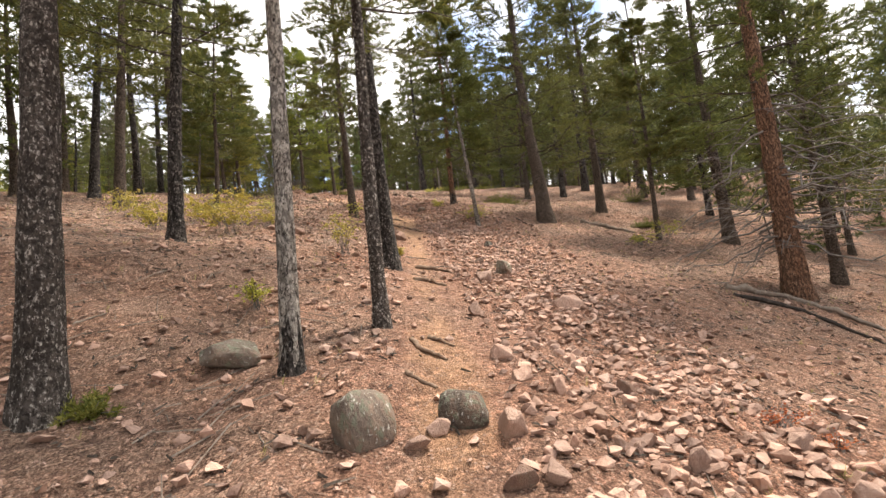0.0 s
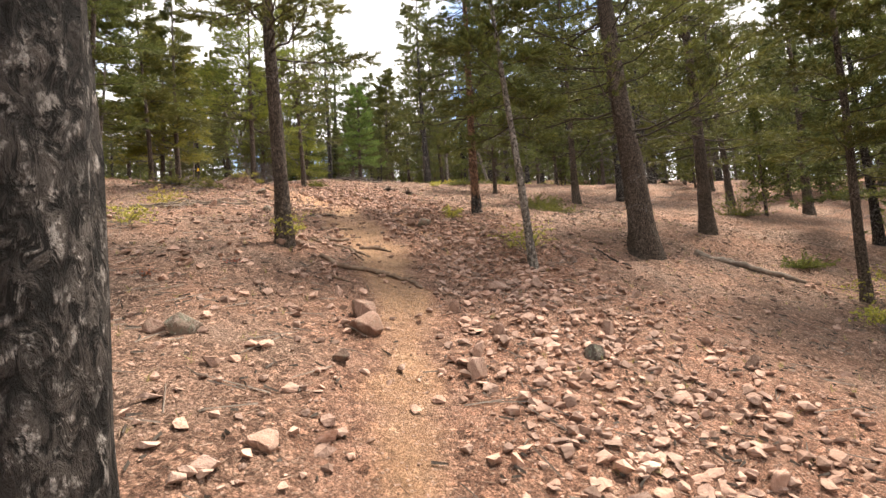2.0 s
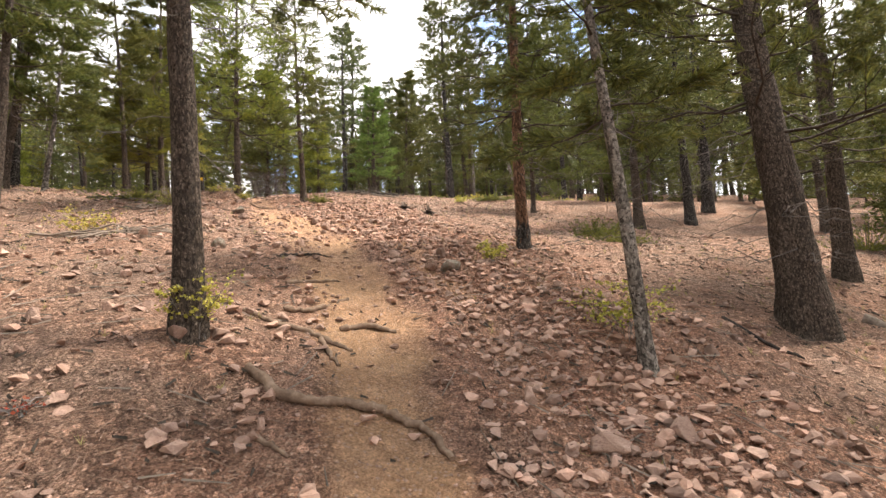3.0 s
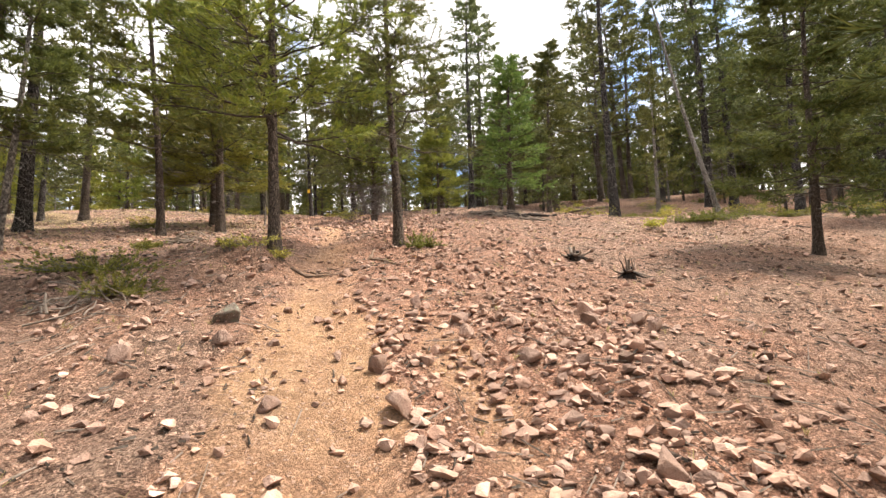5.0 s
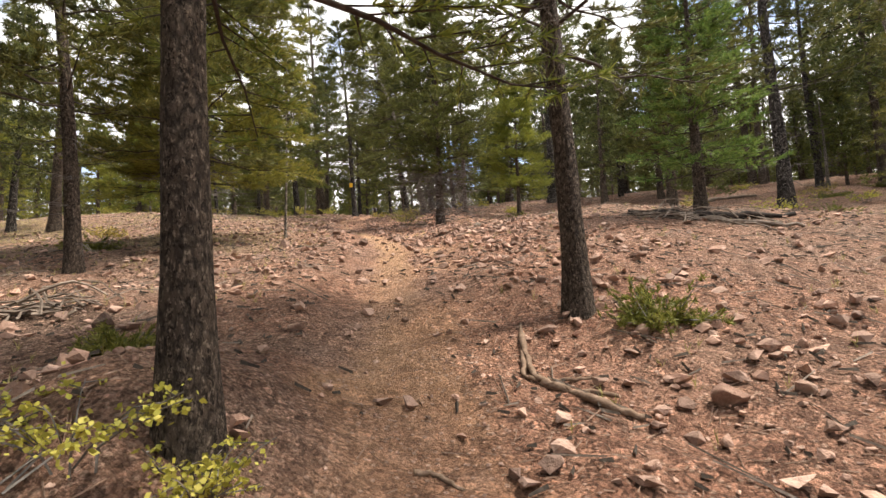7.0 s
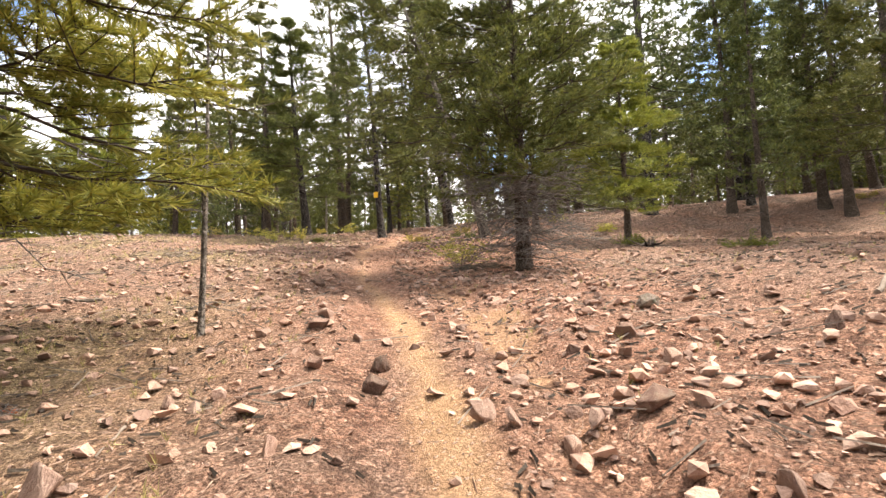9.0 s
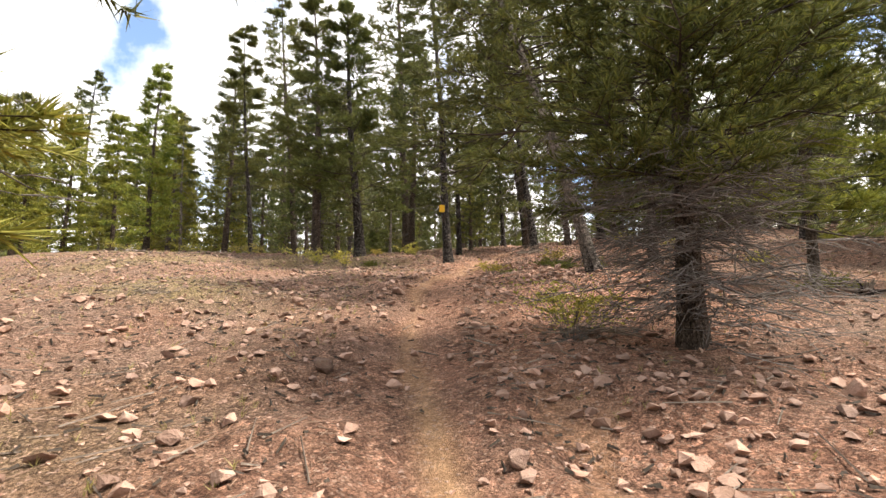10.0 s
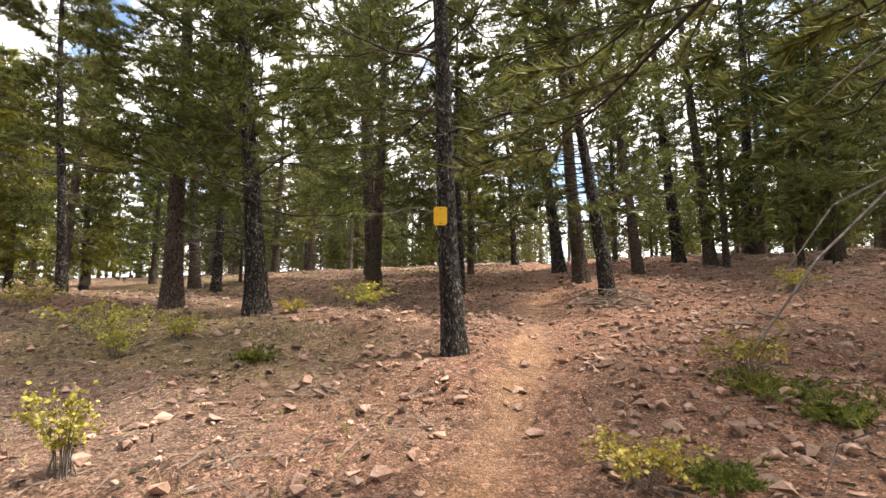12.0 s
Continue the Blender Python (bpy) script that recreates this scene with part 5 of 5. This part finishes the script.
def stump(x, y, r, h, label, seed):
    """A broken burnt stump with splayed roots and splinters."""
    g = np.random.default_rng(seed)
    root = new("tree_stump")
    root.location = (x, y, gz(x, y) - 0.02)
    body = Acc()
    z = np.linspace(0, h * 0.6, 6)
    tube(body, np.stack([0.03 * np.sin(z * 9), 0.02 * np.cos(z * 14), z], 1), r * (1.2 - 1.1 * (z / h) ** 0.8), 9, 0.16, g)
    part("body", body.mesh("body", M_CHAR, True), root)
    for i in range(10):
        a = i * 0.63 + g.random() * 0.6
        L = r * (2.2 + 2.4 * g.random())
        s = np.linspace(0, 1, 6)
        rise = g.choice([0.0, 0.0, 0.5, 0.9]) * h
        wave = 0.10 * L * np.sin(s * (3 + 3 * g.random()) + a)
        spl = Acc()
        tube(spl, np.stack([np.cos(a) * s * L - np.sin(a) * wave, np.sin(a) * s * L + np.cos(a) * wave, h * 0.4 * (1 - s) ** 1.5 + 0.015 + rise * s * s], 1), r * 0.30 * (1 - 0.85 * s), 5, 0.1, g)
        part("root", spl.mesh("root", M_WOOD if i % 2 else M_CHAR, True), root, "splayed dead root")
    for i in range(3):
        a = g.random() * 6.28
        b = np.array([math.cos(a) * r * 0.4, math.sin(a) * r * 0.4, h * 0.35])
        spl = Acc()
        tube(spl, [b, b + np.array([math.cos(a) * 0.02, math.sin(a) * 0.02, h * 0.4]), b + np.array([math.cos(a) * 0.05, math.sin(a) * 0.05, h * (0.3 + 0.4 * g.random())])], [r * 0.34, r * 0.22, 0.004], 5, 0.1, g)
        part("splinter", spl.mesh("splinter", M_WOOD, True), root, "upright grey splinter")
    return tagged(root, label, "stump")


def brush(x, y, w, count, label, seed, height=0.18, thick=0.007, material=None):
    """A heap of dead branches."""
    g = np.random.default_rng(seed)
    acc = Acc()
    for i in range(count):
        a = g.random() * 3.14
        c = np.array([x + g.normal(0, w * 0.2), y + g.normal(0, w * 0.12)])
        L = w * (0.3 + 0.6 * g.random())
        s = np.linspace(-0.5, 0.5, 6)
        px, py = c[0] + np.cos(a) * s * L, c[1] + np.sin(a) * s * L * 0.6
        pz = ground_z(px, py) + height * g.random() ** 2 * (1 - 1.2 * np.abs(s)) + 0.008 + 0.02 * np.sin(s * 7 + i) ** 2
        r0 = thick * (0.5 + g.random())
        tube(acc, np.stack([px + 0.04 * np.sin(s * 5 + i), py, pz], 1), r0 * (1 - 0.5 * (s + 0.5)), 4, cap=False)
    return tagged(new("brush_pile", acc.mesh("brush_pile", material or M_WOOD)), label, "brushwood", kind="stuff")


ground_stick("tree_root", [(0.55, 9.80, 0.000), (0.72, 9.66, 0.009), (0.87, 9.64, 0.009), (1.00, 9.70, 0.009), (1.13, 9.71, 0.009), (1.26, 9.64, 0.009), (1.36, 9.57, 0.009), (1.41, 9.40, 0.000)], 0.025, 0.015, M_ROOT, "bare weathered pine root across the trail", "root", seed=0, group="exposed roots")
ground_stick("tree_root", [(0.57, 10.40, 0.000), (0.74, 10.38, 0.007), (0.86, 10.29, 0.007), (1.00, 10.27, 0.000)], 0.020, 0.012, M_ROOT, "bare weathered pine root across the trail", "root", seed=1, group="exposed roots")
ground_stick("tree_root", [(0.83, 10.30, 0.000), (0.88, 10.15, 0.006), (0.94, 10.05, 0.000)], 0.017, 0.010, M_ROOT, "bare weathered pine root across the trail", "root", seed=2, group="exposed roots")
ground_stick("tree_root", [(0.92, 10.53, 0.000), (1.07, 10.66, 0.008), (1.27, 10.67, 0.000)], 0.022, 0.013, M_ROOT, "bare weathered pine root across the trail", "root", seed=3, group="exposed roots")
ground_stick("tree_root", [(0.56, 10.74, 0.000), (0.72, 10.79, 0.008), (0.95, 11.17, 0.000)], 0.022, 0.013, M_ROOT, "bare weathered pine root across the trail", "root", seed=4, group="exposed roots")
ground_stick("tree_root", [(0.49, 11.28, 0.000), (0.69, 11.43, 0.007), (0.85, 11.59, 0.000)], 0.021, 0.012, M_ROOT, "bare weathered pine root across the trail", "root", seed=5, group="exposed roots")
ground_stick("tree_root", [(0.65, 9.40, 0.000), (0.74, 9.36, 0.004), (0.80, 9.30, 0.000)], 0.012, 0.007, M_ROOT, "bare weathered pine root across the trail", "root", seed=6, group="exposed roots")
ground_stick("tree_root", [(0.33, 10.58, 0.000), (0.50, 10.45, 0.006), (0.66, 10.43, 0.000)], 0.018, 0.010, M_ROOT, "bare weathered pine root across the trail", "root", seed=7, group="exposed roots")
ground_stick("tree_root", [(0.79, 5.99, 0.000), (0.99, 5.96, 0.010), (1.19, 5.80, 0.000)], 0.029, 0.017, M_ROOT, "bare weathered pine root across the trail", "root", seed=8, group="exposed roots")
ground_stick("tree_root", [(0.65, 5.23, 0.000), (0.82, 5.20, 0.009), (0.95, 5.03, 0.000)], 0.025, 0.015, M_ROOT, "bare weathered pine root across the trail", "root", seed=9, group="exposed roots")
ground_stick("tree_root", [(0.36, 3.30, 0.000), (0.38, 3.08, 0.007), (0.50, 2.88, 0.000)], 0.019, 0.011, M_ROOT, "bare weathered pine root across the trail", "root", seed=10, group="exposed roots")
ground_stick("tree_root", [(0.24, 2.66, 0.000), (0.30, 2.60, 0.005), (0.37, 2.51, 0.000)], 0.015, 0.009, M_ROOT, "bare weathered pine root across the trail", "root", seed=11, group="exposed roots")
ground_stick("tree_root", [(0.48, 3.38, 0.000), (0.55, 3.30, 0.006), (0.61, 3.19, 0.000)], 0.016, 0.009, M_ROOT, "bare weathered pine root across the trail", "root", seed=12, group="exposed roots")
ground_stick("tree_root", [(-0.95, 16.63, 0.000), (-0.78, 16.59, 0.008), (-0.67, 16.72, 0.008), (-0.54, 16.86, 0.000)], 0.015, 0.009, M_ROOT, "bare weathered pine root across the trail", "root", seed=13, group="exposed roots")
ground_stick("tree_root", [(-0.41, 17.70, 0.000), (-0.25, 17.54, 0.010), (-0.10, 17.48, 0.000)], 0.018, 0.011, M_ROOT, "bare weathered pine root across the trail", "root", seed=14, group="exposed roots")
ground_stick("tree_root", [(-0.50, 18.09, 0.000), (-0.46, 17.76, 0.007), (-0.35, 17.62, 0.007), (-0.16, 17.60, 0.000)], 0.014, 0.008, M_ROOT, "bare weathered pine root across the trail", "root", seed=15, group="exposed roots")
ground_stick("tree_root", [(-0.95, 16.62, 0.000), (-0.86, 16.61, 0.004), (-0.81, 16.67, 0.004), (-0.77, 16.73, 0.000)], 0.008, 0.005, M_ROOT, "bare weathered pine root across the trail", "root", seed=16, group="exposed roots")
ground_stick("tree_root", [(-0.86, 16.81, 0.000), (-0.75, 16.76, 0.005), (-0.63, 16.65, 0.000)], 0.010, 0.006, M_ROOT, "bare weathered pine root across the trail", "root", seed=17, group="exposed roots")
ground_stick("tree_root", [(-0.77, 16.77, 0.000), (-0.70, 16.82, 0.005), (-0.65, 16.87, 0.000)], 0.009, 0.005, M_ROOT, "bare weathered pine root across the trail", "root", seed=18, group="exposed roots")
ground_stick("tree_root", [(-0.76, 17.10, 0.000), (-0.70, 17.11, 0.005), (-0.62, 17.06, 0.000)], 0.009, 0.005, M_ROOT, "bare weathered pine root across the trail", "root", seed=19, group="exposed roots")
ground_stick("tree_root", [(-0.51, 18.19, 0.000), (-0.49, 17.92, 0.006), (-0.49, 17.75, 0.006), (-0.41, 17.71, 0.006), (-0.29, 17.70, 0.006), (-0.20, 17.73, 0.000)], 0.011, 0.006, M_ROOT, "bare weathered pine root across the trail", "root", seed=20, group="exposed roots")
ground_stick("dead_branch", [(0.71, 7.99, 0.000), (0.79, 7.98, 0.002), (0.88, 7.97, 0.000)], 0.004, 0.002, M_WOOD, "dry grey fallen branch on the ground", "branch", seed=21, group="fallen branches")
ground_stick("fallen_log", [(0.83, 6.08, 0.000), (0.99, 6.07, 0.006), (1.13, 6.03, 0.006), (1.29, 6.00, 0.000)], 0.012, 0.006, M_WOOD, "weathered fallen log lying on the ground", "log", seed=22, group="fallen logs")
ground_stick("dead_branch", [(0.76, 6.71, 0.000), (0.92, 6.74, 0.004), (1.13, 6.67, 0.000)], 0.007, 0.004, M_WOOD, "dry grey fallen branch on the ground", "branch", seed=23, group="fallen branches")
ground_stick("dead_branch", [(0.67, 5.50, 0.000), (0.75, 5.49, 0.003), (0.85, 5.46, 0.000)], 0.006, 0.003, M_WOOD, "dry grey fallen branch on the ground", "branch", seed=24, group="fallen branches")
ground_stick("fallen_log", [(0.29, 12.05, 0.000), (0.41, 12.09, 0.008), (0.54, 12.13, 0.008), (0.63, 12.20, 0.008), (0.73, 12.28, 0.000)], 0.015, 0.008, M_CHAR, "weathered fallen log lying on the ground", "log", seed=25, group="fallen logs")
ground_stick("dead_branch", [(-1.12, 12.99, 0.000), (-1.03, 13.19, 0.004), (-0.76, 13.28, 0.004), (-0.52, 13.37, 0.000)], 0.007, 0.004, M_WOOD, "dry grey fallen branch on the ground", "branch", seed=26, group="fallen branches")
ground_stick("dead_branch", [(-1.30, 13.27, 0.000), (-0.94, 13.25, 0.004), (-0.79, 13.59, 0.000)], 0.008, 0.004, M_WOOD, "dry grey fallen branch on the ground", "branch", seed=27, group="fallen branches")
ground_stick("dead_branch", [(-1.00, 12.97, 0.000), (-0.91, 13.16, 0.004), (-0.95, 13.39, 0.000)], 0.007, 0.004, M_WOOD, "dry grey fallen branch on the ground", "branch", seed=28, group="fallen branches")
ground_stick("dead_branch", [(2.39, 13.00, 0.000), (2.61, 13.08, 0.004), (2.82, 13.09, 0.000)], 0.007, 0.004, M_WOOD, "dry grey fallen branch on the ground", "branch", seed=29, group="fallen branches")
ground_stick("fallen_log", [(4.65, 5.72, 0.000), (5.34, 5.49, 0.021), (5.42, 5.00, 0.021), (5.55, 4.59, 0.000)], 0.041, 0.021, M_WOOD, "weathered fallen log lying on the ground", "log", seed=30, group="fallen logs")
ground_stick("fallen_log", [(4.47, 5.39, 0.000), (5.00, 5.01, 0.016), (5.12, 4.25, 0.000)], 0.031, 0.016, M_CHAR, "weathered fallen log lying on the ground", "log", seed=31, group="fallen logs")
ground_stick("fallen_log", [(5.78, 11.65, 0.000), (6.10, 11.11, 0.025), (6.51, 10.58, 0.000)], 0.049, 0.025, M_WOOD, "weathered fallen log lying on the ground", "log", seed=32, group="fallen logs")
ground_stick("fallen_log", [(3.94, 11.15, 0.000), (3.94, 10.70, 0.009), (4.11, 10.58, 0.000)], 0.017, 0.009, M_CHAR, "weathered fallen log lying on the ground", "log", seed=33, group="fallen logs")
ground_stick("fallen_log", [(6.17, 11.53, 0.000), (6.30, 11.10, 0.020), (6.43, 10.81, 0.000)], 0.039, 0.020, M_WOOD, "weathered fallen log lying on the ground", "log", seed=34, group="fallen logs")
ground_stick("fallen_log", [(-3.63, 16.62, 0.000), (-3.31, 16.85, 0.010), (-2.62, 17.01, 0.000)], 0.019, 0.010, M_CHAR, "weathered fallen log lying on the ground", "log", seed=35, group="fallen logs")
ground_stick("dead_branch", [(2.78, 17.01, 0.000), (2.94, 17.07, 0.005), (3.06, 17.16, 0.000)], 0.009, 0.005, M_WOOD, "dry grey fallen branch on the ground", "branch", seed=36, group="fallen branches")
ground_stick("fallen_log", [(0.55, 21.45, 0.000), (1.30, 21.20, 0.027), (2.15, 21.45, 0.000)], 0.051, 0.027, M_CHAR, "weathered fallen log lying on the ground", "log", seed=37, group="fallen logs")
ground_stick("dead_branch", [(0.95, 21.30, 0.000), (1.50, 21.05, 0.026), (2.00, 20.94, 0.000)], 0.035, 0.015, M_WOOD, "dry grey fallen branch on the ground", "branch", seed=38, group="fallen branches")
ground_stick("dead_branch", [(3.63, 30.10, 0.000), (4.55, 30.42, 0.029), (5.34, 30.56, 0.000)], 0.055, 0.029, M_WOOD, "dry grey fallen branch on the ground", "branch", seed=39, group="fallen branches")
ground_stick("dead_branch", [(-3.81, 22.13, 0.000), (-3.90, 22.28, 0.002), (-4.00, 22.44, 0.000)], 0.004, 0.002, M_WOOD, "dry grey fallen branch on the ground", "branch", seed=40, group="fallen branches")
ground_stick("dead_branch", [(-1.56, 24.46, 0.000), (-1.57, 24.13, 0.005), (-1.50, 24.01, 0.000)], 0.010, 0.005, M_WOOD, "dry grey fallen branch on the ground", "branch", seed=41, group="fallen branches")
ground_stick("dead_branch", [(-5.80, 23.04, 0.000), (-5.49, 22.92, 0.006), (-5.33, 22.95, 0.000)], 0.012, 0.006, M_WOOD, "dry grey fallen branch on the ground", "branch", seed=42, group="fallen branches")
ground_stick("dead_branch", [(-3.84, 25.17, 0.000), (-3.70, 25.27, 0.000)], 0.005, 0.003, M_WOOD, "dry grey fallen branch on the ground", "branch", seed=43, group="fallen branches")
ground_stick("dead_branch", [(-4.06, 25.21, 0.000), (-3.89, 25.17, 0.000)], 0.006, 0.003, M_WOOD, "dry grey fallen branch on the ground", "branch", seed=44, group="fallen branches")
ground_stick("dead_branch", [(-3.81, 25.53, 0.000), (-3.69, 25.48, 0.004), (-3.57, 25.46, 0.000)], 0.008, 0.004, M_WOOD, "dry grey fallen branch on the ground", "branch", seed=45, group="fallen branches")
ground_stick("dead_branch", [(-3.51, 27.49, 0.000), (-3.37, 27.51, 0.005), (-3.30, 27.27, 0.005), (-3.09, 27.28, 0.000)], 0.009, 0.005, M_WOOD, "dry grey fallen branch on the ground", "branch", seed=46, group="fallen branches")
ground_stick("dead_branch", [(-3.30, 27.12, 0.000), (-3.10, 27.46, 0.003), (-2.98, 27.95, 0.000)], 0.006, 0.003, M_WOOD, "dry grey fallen branch on the ground", "branch", seed=47, group="fallen branches")
ground_stick("fallen_log", [(-12.65, 29.06, 0.000), (-12.95, 29.44, 0.016), (-11.22, 28.79, 0.000)], 0.030, 0.016, M_WOOD, "weathered fallen log lying on the ground", "log", seed=48, group="fallen logs")
ground_stick("dead_branch", [(-3.98, 31.93, 0.000), (-3.83, 31.80, 0.007), (-3.73, 31.66, 0.000)], 0.014, 0.007, M_WOOD, "dry grey fallen branch on the ground", "branch", seed=49, group="fallen branches")
ground_stick("dead_branch", [(-3.55, 31.81, 0.000), (-3.67, 32.09, 0.006), (-3.62, 32.80, 0.000)], 0.011, 0.006, M_WOOD, "dry grey fallen branch on the ground", "branch", seed=50, group="fallen branches")
ground_stick("dead_branch", [(-1.70, 3.53, 0.000), (-1.58, 3.70, 0.000)], 0.008, 0.004, M_WOOD, "dry grey fallen branch on the ground", "branch", seed=51, group="fallen branches")
ground_stick("dead_branch", [(-0.46, 2.35, 0.000), (-0.39, 2.17, 0.002), (-0.32, 2.06, 0.000)], 0.004, 0.002, M_WOOD, "dry grey fallen branch on the ground", "branch", seed=52, group="fallen branches")
ground_stick("dead_branch", [(-1.18, 2.61, 0.000), (-1.26, 2.74, 0.000)], 0.004, 0.002, M_WOOD, "dry grey fallen branch on the ground", "branch", seed=53, group="fallen branches")
ground_stick("dead_branch", [(-5.79, 23.13, 0.000), (-5.38, 22.91, 0.008), (-5.44, 23.12, 0.000)], 0.015, 0.008, M_WOOD, "dry grey fallen branch on the ground", "branch", seed=54, group="fallen branches")
ground_stick("dead_branch", [(-0.31, 22.87, 0.000), (-0.11, 23.17, 0.007), (0.09, 23.50, 0.000)], 0.014, 0.007, M_WOOD, "dry grey fallen branch on the ground", "branch", seed=55, group="fallen branches")
ground_stick("dead_branch", [(-3.45, 21.43, 0.000), (-3.28, 21.16, 0.000)], 0.006, 0.003, M_WOOD, "dry grey fallen branch on the ground", "branch", seed=56, group="fallen branches")
stump(1.88, 17.70, 0.07, 0.22, "burnt broken stump with splayed roots", 3)
stump(2.29, 17.02, 0.055, 0.22, "small burnt stump with an upright splinter", 4)
stump(-0.66, 28.2, 0.08, 0.18, "low charred stump on the slope", 6)
stump(-7.09, 27.78, 0.03, 0.10, "tiny dark stump in the clearing", 8)
brush(1.2, 21.2, 1.3, 34, "heap of dead branches under a fir", 5, 0.2)
brush(-2.9, 17.9, 0.6, 24, "heap of bleached dead twigs", 12, 0.16)
brush(-2.0, 15.3, 0.8, 26, "tangle of grey dead twigs beside a juniper", 13, 0.12)
brush(-6.8, 25.3, 0.4, 22, "small tangle of dark dry twigs", 14, 0.12, 0.004)
brush(-4.9, 32.6, 0.9, 30, "heap of dark dead branches among trunks", 15, 0.2)
brush(-1.4, 12.9, 1.3, 26, "spread of bleached dead branches", 16, 0.10, 0.009)
brush(-3.0, 26.0, 1.0, 40, "dead twigs shed under a pine", 17, 0.10, 0.004)



# ---- trail marker on the pine ----
def trail_marker(x, y, z, w, h, face):
    root = new("trail_marker")
    root.matrix_basis = Matrix.Translation((x, y, z)) @ Matrix.Rotation(face, 4, "Z")
    b = bmesh.new()
    bmesh.ops.create_cube(b, size=1)
    bmesh.ops.scale(b, vec=(w, 0.003, h), verts=b.verts)
    bmesh.ops.bevel(b, geom=[e for e in b.edges if abs((e.verts[0].co - e.verts[1].co).y) > 0.001], offset=0.008, segments=3, affect="EDGES")
    me = bpy.data.meshes.new("plate")
    b.to_mesh(me)
    b.free()
    k = Nodes("yellow_plate", 0.5)
    n = k.noise(k.coord("Object"), 30, 4)
    me.materials.append(k.done(k.ramp(n, [(0.3, (0.75, 0.42, 0.02)), (0.7, (0.86, 0.52, 0.03))])))
    part("plate", me, root)
    for dz in (-0.4, 0.4):
        b = bmesh.new()
        bmesh.ops.create_uvsphere(b, u_segments=10, v_segments=6, radius=0.004)
        me = bpy.data.meshes.new("nail")
        b.to_mesh(me)
        b.free()
        me.materials.append(M_CHAR)
        o = part("nail", me, root)
        o.location = (0, -0.002, dz * h)
    return tagged(root, "small yellow trail marker plate nailed to a pine", "sign")


trail_marker(-5.935, 30.055, gz(-5.9, 30.27) + 0.93, 0.092, 0.128, 0.25)
